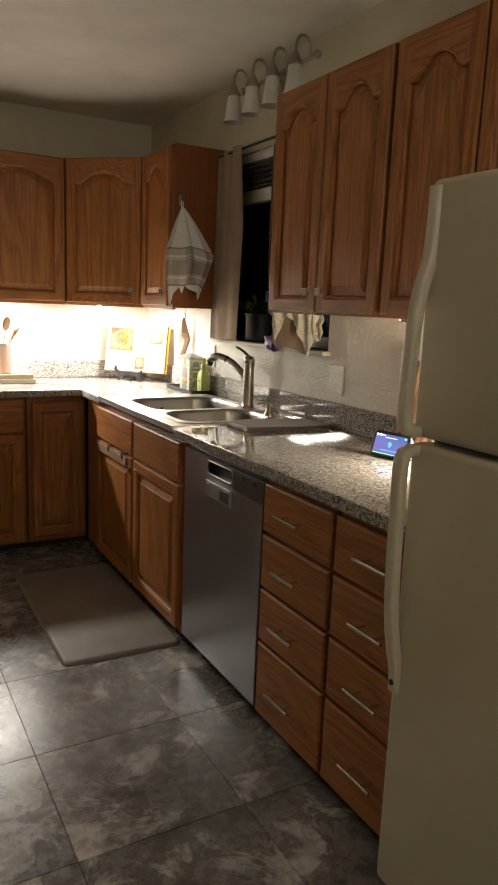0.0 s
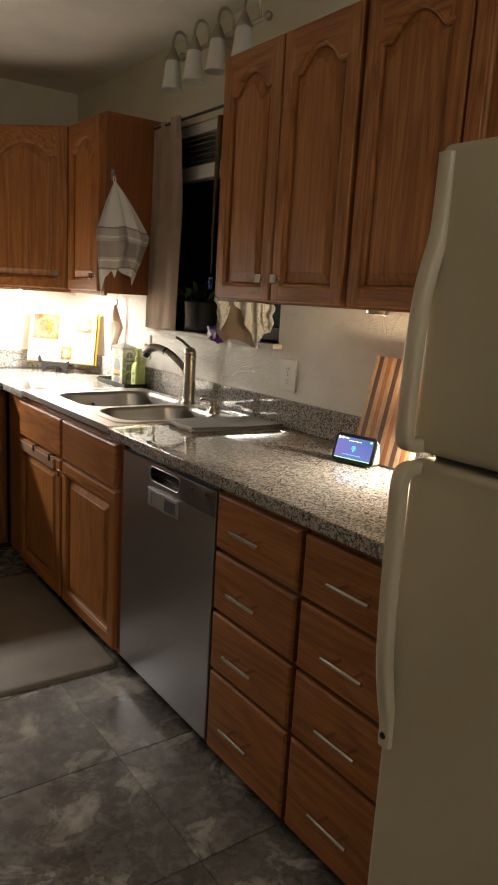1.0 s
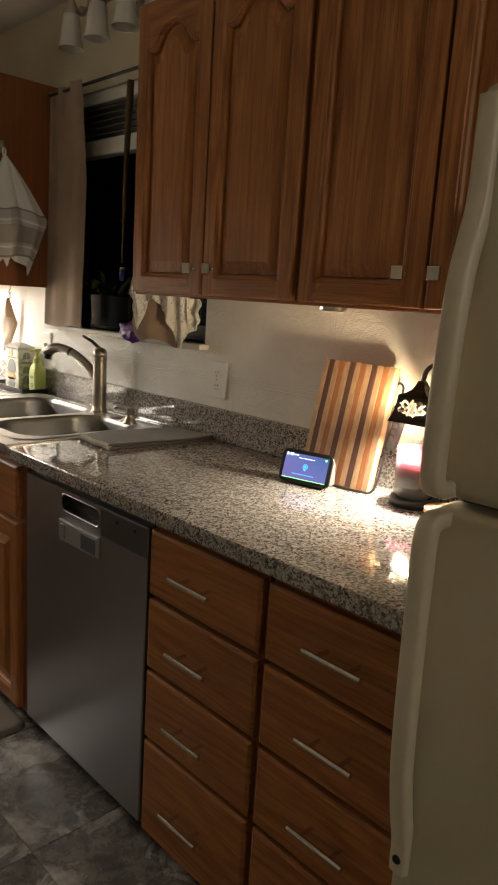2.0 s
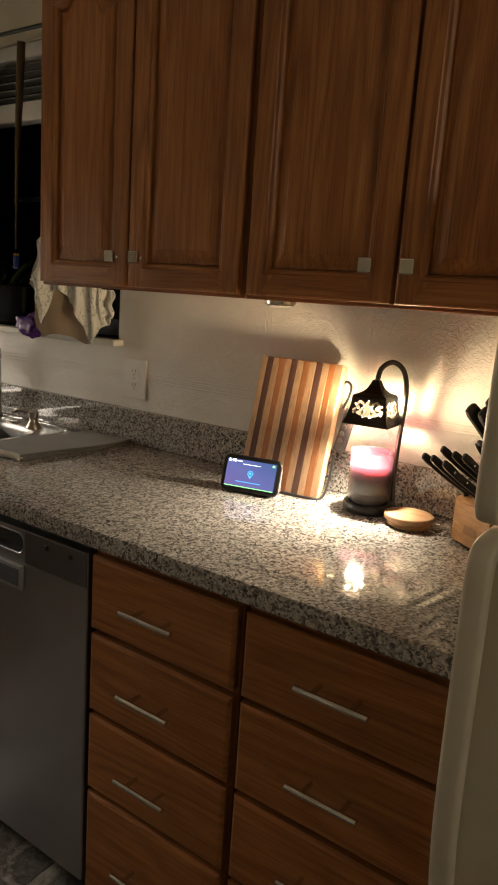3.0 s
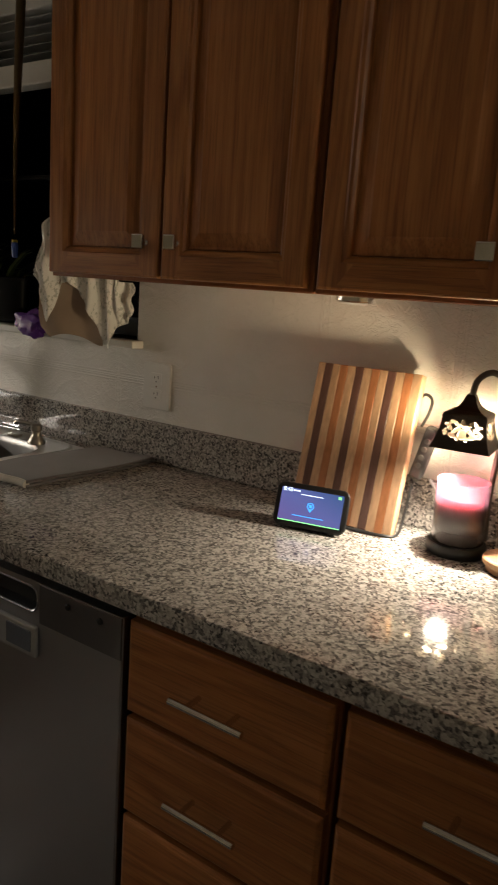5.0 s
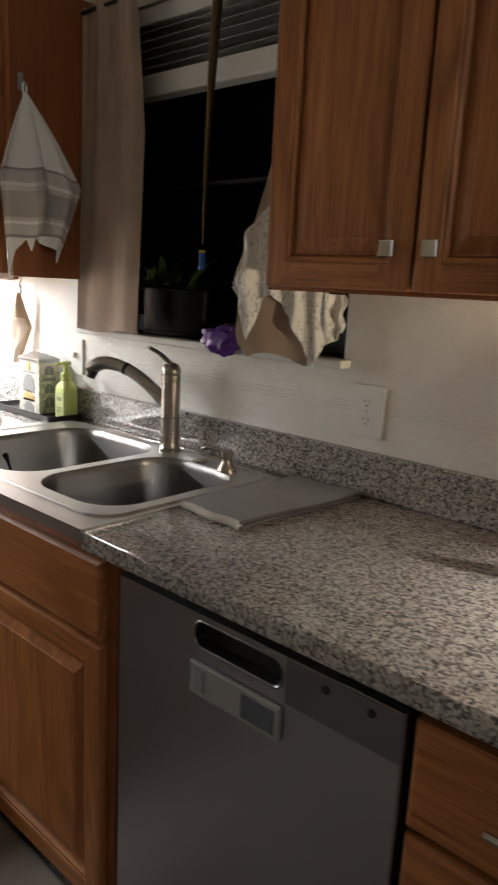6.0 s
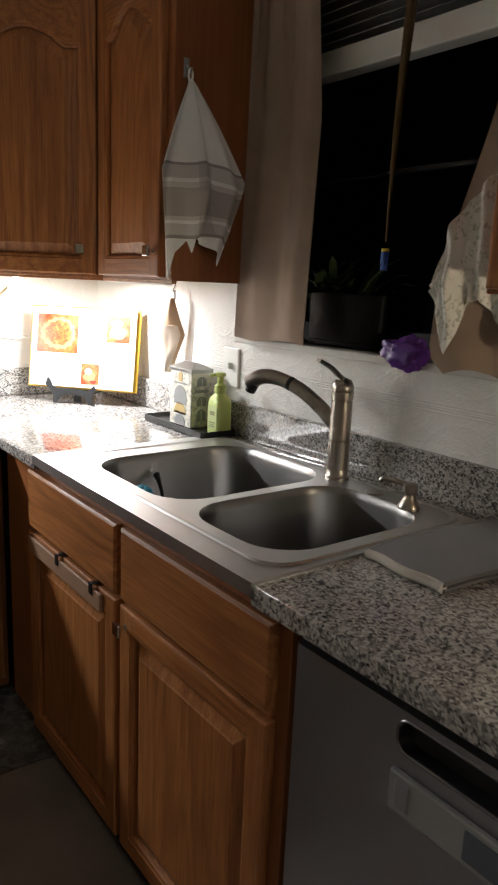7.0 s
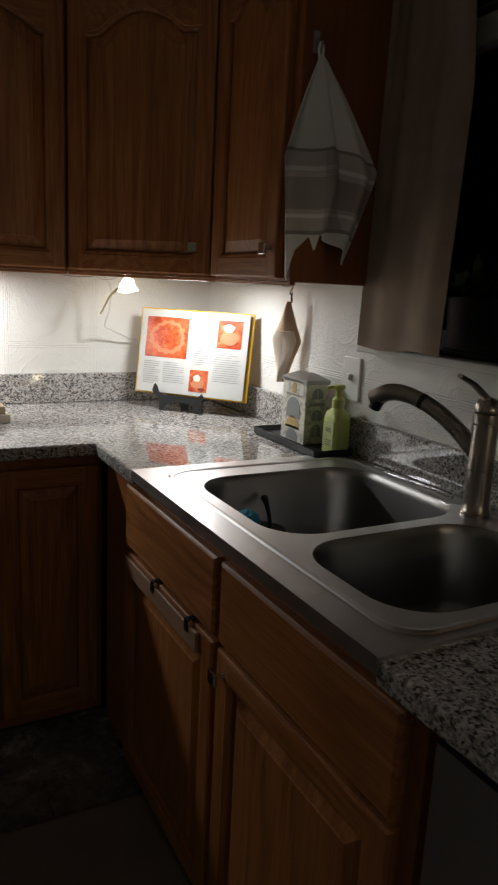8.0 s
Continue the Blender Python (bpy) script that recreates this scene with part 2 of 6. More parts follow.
def loft(loops, close=True, caps=(True, True), bm=None):
    """Skin through equal loops of points."""
    bm = bm or bmesh.new()
    rows = [[bm.verts.new(p) for p in lp] for lp in loops]
    n = len(rows[0])
    for a, b in zip(rows, rows[1:]):
        for i in range(n if close else n - 1):
            j = (i + 1) % n
            bm.faces.new((a[i], a[j], b[j], b[i]))
    if close and caps[0]:
        bm.faces.new(rows[0][::-1])
    if close and caps[1]:
        bm.faces.new(rows[-1])
    return bm


def ring(c, r, n=24, axis="z", ry=None):
    out = []
    for i in range(n):
        a = 2 * math.pi * i / n
        p, q = r * math.cos(a), (ry or r) * math.sin(a)
        d = {"z": (p, q, 0), "y": (p, 0, q), "x": (0, p, q)}[axis]
        out.append((c[0] + d[0], c[1] + d[1], c[2] + d[2]))
    return out


def lathe(c, profile, n=28, bm=None, caps=(True, True)):
    """Profile of (radius, height) turned about the upright through c."""
    return loft([ring((c[0], c[1], c[2] + h), max(r, 1e-4), n) for r, h in profile], caps=caps, bm=bm)


def tube(points, radii, n=12, bm=None):
    """A pipe along points, with one radius or one each."""
    pts = [Vector(p) for p in points]
    if not isinstance(radii, (list, tuple)):
        radii = [radii] * len(pts)
    loops, side = [], None
    for i, p in enumerate(pts):
        d = (pts[min(i + 1, len(pts) - 1)] - pts[max(i - 1, 0)]).normalized()
        if side is None:
            side = d.orthogonal().normalized()
        side = (side - d * side.dot(d)).normalized()
        up = d.cross(side)
        loops.append([p + radii[i] * (math.cos(2 * math.pi * k / n) * side + math.sin(2 * math.pi * k / n) * up) for k in range(n)])
    return loft(loops, bm=bm)


def bend(pts, steps=8):
    """A smooth curve through points."""
    pts = [Vector(p) for p in pts]
    ext = [2 * pts[0] - pts[1]] + pts + [2 * pts[-1] - pts[-2]]
    out = []
    for a, b, c, d in zip(ext, ext[1:], ext[2:], ext[3:]):
        for i in range(steps):
            t = i / steps
            out.append(0.5 * ((2 * b) + (c - a) * t + (2 * a - 5 * b + 4 * c - d) * t * t + (3 * b - a - 3 * c + d) * t ** 3))
    return out + [pts[-1]]


def rounded(x0, x1, y0, y1, r, z, n=6):
    """A loop round a rectangle with rounded corners."""
    out = []
    for cx, cy, a0 in ((x1 - r, y1 - r, 0), (x0 + r, y1 - r, 90), (x0 + r, y0 + r, 180), (x1 - r, y0 + r, 270)):
        for i in range(n + 1):
            a = radians(a0 + 90 * i / n)
            out.append((cx + r * math.cos(a), cy + r * math.sin(a), z))
    return out


# ---- cupboard fronts ----
def arch_top(kind, s):
    """Rise of the panel's head at s in 0..1 across it."""
    d = abs(2 * s - 1)
    if kind == "cathedral":
        if d > 0.84:
            return 0.0
        if d > 0.40:
            k = (0.84 - d) / 0.44
            return 0.68 * k * k * (3 - 2 * k) - 0.07 * math.sin(k * math.pi)
        k = d / 0.40
        return 0.68 + 0.32 * (1 - k * k)
    if kind == "arch":
        return max(0.0, 1 - d * d * 1.15)
    return 0.0


def front_loops(w, h, kind, stile, rise):
    """Loops of a raised-panel door in its own plane: (u, v, depth)."""
    nt, ns = 40, 6
    rail = 0.016 if kind != "flat" else 0.0      # deeper top rail over an arched panel

    def shape(inset, depth, inner):
        pts = []
        lo, hi = (stile + inset, w - stile - inset) if inner else (inset, w - inset)
        bot = stile + inset if inner else inset
        for i in range(nt):
            pts.append((lo + (hi - lo) * i / nt, bot, depth))
        head = [(lo + (hi - lo) * i / nt, (h - stile - rail - rise - inset + rise * arch_top(kind, i / nt)) if inner else h - inset) for i in range(nt + 1)]
        for i in range(ns):
            pts.append((hi, bot + (head[-1][1] - bot) * i / ns, depth))
        for i in range(nt, 0, -1):
            pts.append((head[i][0], head[i][1], depth))
        for i in range(ns, 0, -1):
            pts.append((lo, bot + (head[0][1] - bot) * i / ns, depth))
        return pts

    frame_l = [shape(0, 0, False), shape(0, 0.015, False), shape(0.0015, 0.0185, False), shape(0.005, 0.020, False),
               shape(-0.012, 0.020, True), shape(-0.010, 0.0178, True), shape(-0.004, 0.0165, True), shape(0, 0.012, True), shape(0.0015, 0.003, True)]
    panel_l = [shape(0.001, 0.002, True), shape(0.003, 0.0060, True), shape(0.007, 0.0062, True), shape(0.030, 0.0150, True), shape(0.033, 0.0168, True)]
    return frame_l, panel_l, nt, ns


def door_front(parent, origin, right, w, h, kind="cathedral", stile=0.055, rise=0.05, mats=None, knob=None, name="door"):
    """A raised-panel door; origin: its lower left corner seen from the front, right: the way of its width."""
    right = Vector(right).normalized()
    up = Vector((0, 0, 1))
    out = right.cross(up)
    o = Vector(origin)
    place = lambda p: o + right * p[0] + up * p[1] + out * p[2]
    fl, pl, nt, ns = front_loops(w, h, kind, stile, rise)
    bm = loft([[place(p) for p in lp] for lp in fl], caps=(True, False))
    for f in bm.faces:
        c = f.calc_center_median() - o
        u, v = c.dot(right), c.dot(up)
        if stile - 0.005 < u < w - stile + 0.005 and (v < stile or v > h - stile - rise - 0.01):
            f.material_index = 1
    d = part(name, bm, mats or (OAK_Z, OAK_Y), parent)
    pm = loft([[place(p) for p in lp] for lp in pl], caps=(True, True))
    part("raised_panel", pm, OAK_Z, d)
    if knob:
        ku, kv = knob
        kb = bmesh.new()
        base = o + right * ku + up * kv + out * 0.020
        turn = Matrix((right, up, out)).transposed().to_4x4()
        kb = join(kb, moved(lathe((0, 0, 0), [(0.007, 0), (0.005, 0.004), (0.005, 0.014), (0.008, 0.018)], 12), Matrix.Translation(base) @ turn))
        kb = join(kb, moved(box(-0.0145, 0.0145, -0.0145, 0.0145, 0.016, 0.025, 0.0025, 2), Matrix.Translation(base) @ turn))
        part("knob", kb, CHROME, d, "square polished metal knob")
    return d


def bar_handle(parent, c, length, axis=(0, 1, 0), out=(-1, 0, 0)):
    axis, out, c = Vector(axis), Vector(out), Vector(c)
    bm = tube([c - axis * length / 2 + out * 0.034, c + axis * length / 2 + out * 0.034], 0.0055, 12)
    for s in (-1, 1):
        p = c + axis * s * length * 0.27
        tube([p, p + out * 0.033], 0.0042, 10, bm)
    return part("bar_handle", bm, CHROME, parent, "slim satin metal bar handle", True)


# ---- the room ----
def slab(name, label, category, boxes, material):
    bm = None
    for b in boxes:
        bm = box(*b, bm=bm)
    return tagged(part(name, bm, material), label, category, kind="structure")


WY0, WY1, WZ0, WZ1 = 2.375, 3.345, 1.222, 2.12   # window opening
OUT = WX + 0.15
slab("wall_east", "cream painted kitchen wall with a window opening over the sink", "wall",
     [(WX, OUT, BY - 0.15, WY0, -0.05, CEIL + 0.1), (WX, OUT, WY1, FY + 0.15, -0.05, CEIL + 0.1),
      (WX, OUT, WY0, WY1, -0.05, WZ0), (WX, OUT, WY0, WY1, WZ1, CEIL + 0.1)], WALL_PAINT)
slab("wall_north", "cream painted end wall behind the corner cupboards", "wall", [(LX - 0.15, WX, FY, FY + 0.15, -0.05, CEIL + 0.1)], WALL_PAINT)
slab("wall_west", "plain cream painted kitchen wall", "wall", [(LX - 0.15, LX, BY - 0.15, FY, -0.05, CEIL + 0.1)], WALL_PAINT)
slab("wall_south", "plain cream painted kitchen wall", "wall", [(LX, WX, BY - 0.15, BY, -0.05, CEIL + 0.1)], WALL_PAINT)
slab("ceiling", "flat off-white painted ceiling", "ceiling", [(LX, WX, BY, FY, CEIL, CEIL + 0.1)], CEIL_PAINT)
floor = slab("floor", "grey marbled stone-look tile floor with thin dark joints", "floor", [(LX, WX, BY, FY, -0.05, FLOOR - 0.004)], GROUT)

# pressed white paper between worktop and cupboards
PZ0, PZ1 = TOP + 0.10, 1.40
for nm, b in (("backsplash_paper_1", (WX - 0.004, WX, 0.9, WY0, PZ0, PZ1)), ("backsplash_paper_2", (WX - 0.004, WX, WY0, WY1, PZ0, WZ0 - 0.02)), ("backsplash_paper_3", (WX - 0.004, WX, WY1, FY, PZ0, PZ1))):
    slab(nm, "white embossed wall covering with a tile pattern of rings and scrolls", "wall covering", [b], PAPER_Y)
slab("backsplash_paper_north", "white embossed wall covering with a tile pattern of rings and scrolls", "wall covering",
     [(-0.6, WX - 0.004, FY - 0.004, FY, PZ0, PZ1)], PAPER_X)


# ---- worktop ----
def worktop():
    outline = [(-0.6, FY), (-0.6, 3.735), (1.03, 3.735), (1.03, 3.42), (1.612, 3.42), (1.612, 2.488), (1.03, 2.488), (1.03, 1.01), (WX, 1.01), (WX, FY)]
    bm = bmesh.new()
    f = bm.faces.new([bm.verts.new((x, y, TOP)) for x, y in outline])
    ext = bmesh.ops.extrude_face_region(bm, geom=[f])
    low = [v for v in ext["geom"] if isinstance(v, bmesh.types.BMVert)]
    for v in low:
        v.co.z = TOP - 0.036
    top_edges = [e for e in bm.edges if all(v.co.z > TOP - 0.001 for v in e.verts)]
    low_edges = [e for e in bm.edges if all(v.co.z < TOP - 0.035 for v in e.verts)]
    bmesh.ops.bevel(bm, geom=top_edges + low_edges, offset=0.006, segments=3, profile=0.6, affect="EDGES")
    return tagged(part("worktop", bm, GRANITE, None, "", True), "polished speckled grey and beige granite worktop", "countertop")


worktop()
for nm, b in (("granite_upstand_east", (WX - 0.022, WX - 0.0005, 1.01, FY - 0.022, TOP + 0.0005, TOP + 0.104)),
              ("granite_upstand_north", (-0.6, WX - 0.0005, FY - 0.022, FY - 0.0005, TOP + 0.0005, TOP + 0.104))):
    tagged(part(nm, box(*b, bevel=0.002), GRANITE), "low polished granite upstand along the wall", "backsplash", kind="structure")


# ---- base cupboards ----
FX, FB = 1.045, 1.065        # front face of doors and of the carcass behind
BZ0, BZ1 = 0.075, 0.866


def carcass(parent, x0, x1, y0, y1, z0, z1, name="body"):
    return part(name, box(x0, x1, y0, y1, z0, z1, 0.002), SIDE, parent)


def drawer_front(parent, y0, y1, z0, z1, handle=True, length=0.13):
    prof = [(0, 0.000, 0), (0, 0.0145, 0), (0.003, 0.018, 0), (0.007, 0.020, 0)]
    loops = []
    for inset, d, _ in prof:
        x = FB - d
        loops.append([(x, y0 + inset, z0 + inset), (x, y1 - inset, z0 + inset), (x, y1 - inset, z1 - inset), (x, y0 + inset, z1 - inset)])
    d = part("drawer", loft(loops), OAK_Y, parent)
    if handle:
        bar_handle(d, (FX, (y0 + y1) / 2, (z0 + z1) / 2 + 0.004), length)
    return d


def drawer_unit(y0, y1):
    u = thing("drawer_cabinet", (1.35, (y0 + y1) / 2, FLOOR), "stained oak base cupboard with four drawers and slim bar handles", "cabinet", "drawer cabinets")
    carcass(u, FB, WX - 0.03, y0 - 0.004, y1 + 0.004, BZ0 - 0.01, TOP - 0.041)
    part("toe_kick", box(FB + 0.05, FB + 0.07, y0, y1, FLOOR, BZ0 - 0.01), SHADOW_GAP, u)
    for z0, z1 in ((0.700, 0.856), (0.518, 0.688), (0.336, 0.506), (0.080, 0.324)):
        drawer_front(u, y0, y1, z0, z1, True, 0.128)
    return u


drawer_unit(1.432, 1.790)
drawer_unit(1.038, 1.414)

sink_unit = thing("sink_cabinet", (1.35, 2.98, FLOOR), "stained oak sink cupboard with two raised-panel doors under false drawer fronts", "cabinet")
carcass(sink_unit, FB, FB + 0.02, 2.425, 3.735, BZ0 - 0.01, TOP - 0.041, "face_frame")
carcass(sink_unit, FB + 0.02, WX - 0.03, 2.425, 2.443, BZ0 - 0.01, TOP - 0.041, "side_panel")
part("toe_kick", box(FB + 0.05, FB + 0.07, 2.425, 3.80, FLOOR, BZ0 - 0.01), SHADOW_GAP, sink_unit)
for y0, y1 in ((2.452, 2.966), (2.988, 3.515)):
    drawer_front(sink_unit, y0, y1, 0.696, 0.858, False)
    door_front(sink_unit, (FB, y1, 0.078), (0, -1, 0), y1 - y0, 0.605, "flat", 0.058, 0.0,
               knob=(0.028, 0.563) if y0 < 2.9 else None)

far_unit = thing("corner_base_cabinet", (0.88, 4.1, FLOOR), "stained oak base cupboard with a flat raised-panel door in the corner", "cabinet")
carcass(far_unit, 0.745, 1.0645, 3.785, 4.39, BZ0 - 0.01, TOP - 0.041)
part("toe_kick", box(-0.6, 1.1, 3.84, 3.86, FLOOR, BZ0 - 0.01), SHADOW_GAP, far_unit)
door_front(far_unit, (0.772, 3.785, 0.10), (1, 0, 0), 0.275, 0.742, "flat", 0.056, 0.0, (OAK_Z, OAK_X))
left_unit = thing("far_base_cabinet", (0.3, 4.1, FLOOR), "stained oak base cupboard with a drawer over a panel door", "cabinet")
carcass(left_unit, -0.59, 0.740, 3.785, 4.39, BZ0 - 0.01, TOP - 0.041)
dl = box(0.30, 0.722, 3.765, 3.785, 0.690, 0.862, 0.004, 2)
part("drawer", dl, OAK_X, left_unit)
door_front(left_unit, (0.30, 3.785, 0.078), (1, 0, 0), 0.422, 0.600, "flat", 0.056, 0.0, (OAK_Z, OAK_X))

# ---- wall cupboards ----
UZ0, UZ1, UX = 1.376, 2.165, 1.372


def upper_unit(y0, y1, split, ku):
    mid = (y0 + y1) / 2
    u = thing("wall_cabinet", (1.53, mid, UZ0), "stained oak wall cupboard with two arched raised-panel doors", "cabinet", "wall cabinets")
    carcass(u, UX + 0.020, WX - 0.0045, y0, y1, UZ0 - 0.004, UZ1)
    mid = split
    w = mid - 0.004 - (y0 + 0.010)
    wl = y1 - 0.010 - (mid + 0.004)
    door_front(u, (UX + 0.020, y1 - 0.010, UZ0 + 0.004), (0, -1, 0), wl, UZ1 - UZ0 - 0.012, "cathedral", 0.056, 0.058, knob=(wl - ku[0], 0.068))
    door_front(u, (UX + 0.020, mid - 0.004, UZ0 + 0.004), (0, -1, 0), w, UZ1 - UZ0 - 0.012, "cathedral", 0.056, 0.058, knob=(ku[1], 0.068))
    return u


upper_unit(1.707, 2.378, 2.047, (0.034, 0.038))
upper_unit(1.036, 1.704, 1.357, (0.048, 0.028))

narrow = thing("wall_cabinet", (1.53, 3.56, UZ0), "narrow stained oak wall cupboard beside the window", "cabinet")
carcass(narrow, UX + 0.020, WX - 0.0045, 3.352, 3.770, UZ0 - 0.004, UZ1)
door_front(narrow, (UX + 0.020, 3.762, UZ0 + 0.004), (0, -1, 0), 0.372, UZ1 - UZ0 - 0.012, "cathedral", 0.060, 0.058, knob=(0.340, 0.068))

corner = thing("corner_wall_cabinet", (1.45, 4.15, UZ0), "stained oak corner wall cupboard with an arched door", "cabinet")
bm = loft([[(x, y, z) for x, y in ((1.392, 3.772), (WX - 0.0045, 3.772), (WX - 0.0045, FY - 0.0045), (1.052, FY - 0.0045), (1.052, 4.112))] for z in (UZ0 - 0.004, UZ1)])
part("body", bm, OAK_Z, corner)
dx, dy = 1.392 - 1.052, 3.772 - 4.112
ln = math.hypot(dx, dy)
door_front(corner, (1.052 + dx / ln * 0.012, 4.112 + dy / ln * 0.012, UZ0 + 0.004), (dx, dy, 0), ln - 0.024, UZ1 - UZ0 - 0.012, "cathedral", 0.058, 0.058,
           knob=(ln - 0.024 - 0.045, 0.075))

far_upper = thing("wall_cabinet", (0.8, 4.25, UZ0), "stained oak wall cupboard with wide arched doors", "cabinet")
carcass(far_upper, 0.02, 1.050, 4.112, FY - 0.0045, UZ0 - 0.004, UZ1)
for x0 in (0.545, 0.03):
    door_front(far_upper, (x0, 4.112, UZ0 + 0.004), (1, 0, 0), 0.495, UZ1 - UZ0 - 0.012, "arch", 0.058, 0.060, (OAK_Z, OAK_X))


def light_rail(parent, a, b, depth=0.016):
    """A low moulding under the front edge of a wall cupboard, from a to b."""
    a, b = Vector((*a, 0)), Vector((*b, 0))
    d = (b - a).normalized()
    n_ = Vector((d.y, -d.x, 0))
    prof = [(0.0, UZ0 - 0.0045), (depth, UZ0 - 0.0045), (depth, UZ0 - 0.010), (depth - 0.003, UZ0 - 0.0125), (0.002, UZ0 - 0.0125), (0.0, UZ0 - 0.010)]
    part("light_rail", loft([[e - n_ * p + Vector((0, 0, q)) for p, q in prof] for e in (a, b)]), OAK_X, parent)


light_rail(corner, (1.052, 4.112), (1.392, 3.772))
light_rail(far_upper, (0.02, 4.112), (1.050, 4.112))
light_rail(narrow, (1.392, 3.770), (1.392, 3.352))


# ---- sink ----
def sink():
    s = thing("kitchen_sink", (1.32, 2.95, TOP), "brushed stainless steel double bowl sink reaching the worktop's front edge", "sink")
    z = TOP + 0.005
    bowls = ((1.125, 1.548, 2.545, 2.855), (1.125, 1.585, 2.888, 3.300))
    bm = bmesh.new()
    edges = []
    loops = [[(1.028, 2.486, z), (1.614, 2.486, z), (1.614, 3.422, z), (1.028, 3.422, z)]]
    loops += [rounded(*b, 0.100, z, 8) for b in bowls]
    for lp in loops:
        vs = [bm.verts.new(p) for p in lp]
        edges += [bm.edges.new((a, b)) for a, b in zip(vs, vs[1:] + vs[:1])]
    bmesh.ops.triangle_fill(bm, use_beauty=True, edges=edges)
    low = loops[0]
    skirt = [[(p[0] - (0.001 if p[0] < 1.1 else 0), p[1], q) for p in low] for q in (z, z - 0.003, z - 0.024)]
    skirt[2] = [(p[0], p[1], z - 0.024 if p[0] < 1.1 else z - 0.006) for p in skirt[1]]
    loft(skirt, caps=(False, False), bm=bm)
    part("deck", bm, STEEL, s)
    rim = [[(x, y, z + h) for x, y, _ in rounded(1.088 + i, 1.606 - i, 2.510 + i, 3.372 - i, 0.06, z, 6)] for i, h in ((-0.006, -0.0005), (-0.003, 0.003), (0.002, 0.0035), (0.008, 0.0006))]
    part("raised_rim", loft(rim, caps=(False, False)), STEEL, s, "", True)
    for b in bowls:
        lps = []
        for inset, dz, r in ((0, 0, 0.100), (0.003, -0.004, 0.098), (0.006, -0.02, 0.095), (0.014, -0.155, 0.085), (0.022, -0.182, 0.078), (0.040, -0.197, 0.065), (0.075, -0.203, 0.05)):
            lps.append(rounded(b[0] + inset, b[1] - inset, b[2] + inset, b[3] - inset, r, z + dz, 8))
        bl = part("bowl", loft(lps, caps=(False, True)), BOWL_STEEL_SHADED, s, "", True)
        c = ((b[0] + b[1]) / 2 + 0.02, (b[2] + b[3]) / 2, z - 0.2025)
        part("drain", lathe(c, [(0.045, 0), (0.043, 0.003), (0.030, 0.001), (0.028, -0.002), (0.0, -0.002)], 24), CHROME, bl, "", True)
    return s


sink()


# ---- dishwasher ----
def dishwasher():
    d = thing("dishwasher", (1.35, 2.10, FLOOR), "dark stainless steel dishwasher with a pocket handle", "dishwasher")
    y0, y1 = 1.806, 2.398
    part("tub", box(1.075, WX - 0.05, y0 + 0.01, y1 - 0.01, 0.10, 0.862), BLACK, d)
    # door skin with a pocket cut for the hand
    z0, z1 = 0.085, 0.853
    hy0, hy1, hz0, hz1 = 2.010, 2.195, 0.796, 0.839
    hole = lambda x, i: [(x, p[0], p[1]) for p in rounded(hy0 - i, hy1 + i, hz0 - i, hz1 + i, 0.017 + i, 0, 6)]
    bm = bmesh.new()
    edges = []
    for lp in ([(1.050, y0 + 0.003, z0), (1.050, y1 - 0.003, z0), (1.050, y1 - 0.003, z1), (1.050, y0 + 0.003, z1)], hole(1.050, 0.003)):
        vs = [bm.verts.new(p) for p in lp]
        edges += [bm.edges.new((a, b)) for a, b in zip(vs, vs[1:] + vs[:1])]
    bmesh.ops.triangle_fill(bm, use_beauty=True, edges=edges)
    loft([[(x, a, q) for a, q in ((y0 + i, z0), (y1 - i, z0), (y1 - i, z1), (y0 + i, z1))] for x, i in ((1.050, 0.003), (1.053, 0), (1.076, 0))], caps=(False, False), bm=bm)
    part("door", bm, DW_STEEL, d)
    part("handle_pocket", loft([hole(1.0492, 0.0012), hole(1.051, -0.001), hole(1.071, -0.004)], caps=(False, True)), BLACK, d, "dark recessed hand pocket", True)
    part("pocket_lip", loft([hole(1.0502, 0.0045), hole(1.0488, 0.0035), hole(1.0484, 0.002), hole(1.050, 0.0)], caps=(False, False)), DW_STRIP, d, "", True)
    part("control_strip", box(1.0485, 1.052, y0 + 0.002, y0 + 0.196, 0.778, 0.851, 0.0008), DW_STRIP, d, "smooth strip with small buttons")
    for y in (1.93, 1.855):
        part("button", lathe((0, 0, 0), [(0.006, 0), (0.006, 0.002), (0.004, 0.003)], 14), BLACK, d).data.transform(pose(1.0487, y, 0.832, 0, -90, 0))
    part("toe_panel", box(1.10, 1.115, y0, y1, FLOOR, 0.083), BLACK, d)
    return d


dishwasher()


def dish_magnet():
    m = thing("dishwasher_magnet", (1.046, 2.1, 0.74), "grey sliding sign magnet stuck on the dishwasher door", "magnet")
    y0, y1, z0, z1 = 2.003, 2.196, 0.714, 0.772
    part("frame", box(1.040, 1.0495, y0, y1, z0, z1, 0.003, 2), mat("magnet_grey", (0.42, 0.42, 0.42), 0.4, 0.6), m)
    part("window", box(1.038, 1.041, y0 + 0.010, y0 + 0.076, z0 + 0.009, z1 - 0.009, 0.001), mat("magnet_window", (0.10, 0.11, 0.13), 0.25), m, "dark blue-grey window")
    part("slider", box(1.038, 1.041, y1 - 0.034, y1 - 0.012, z0 + 0.010, z1 - 0.010, 0.001), mat("magnet_slide", (0.22, 0.22, 0.22), 0.4), m)


dish_magnet()


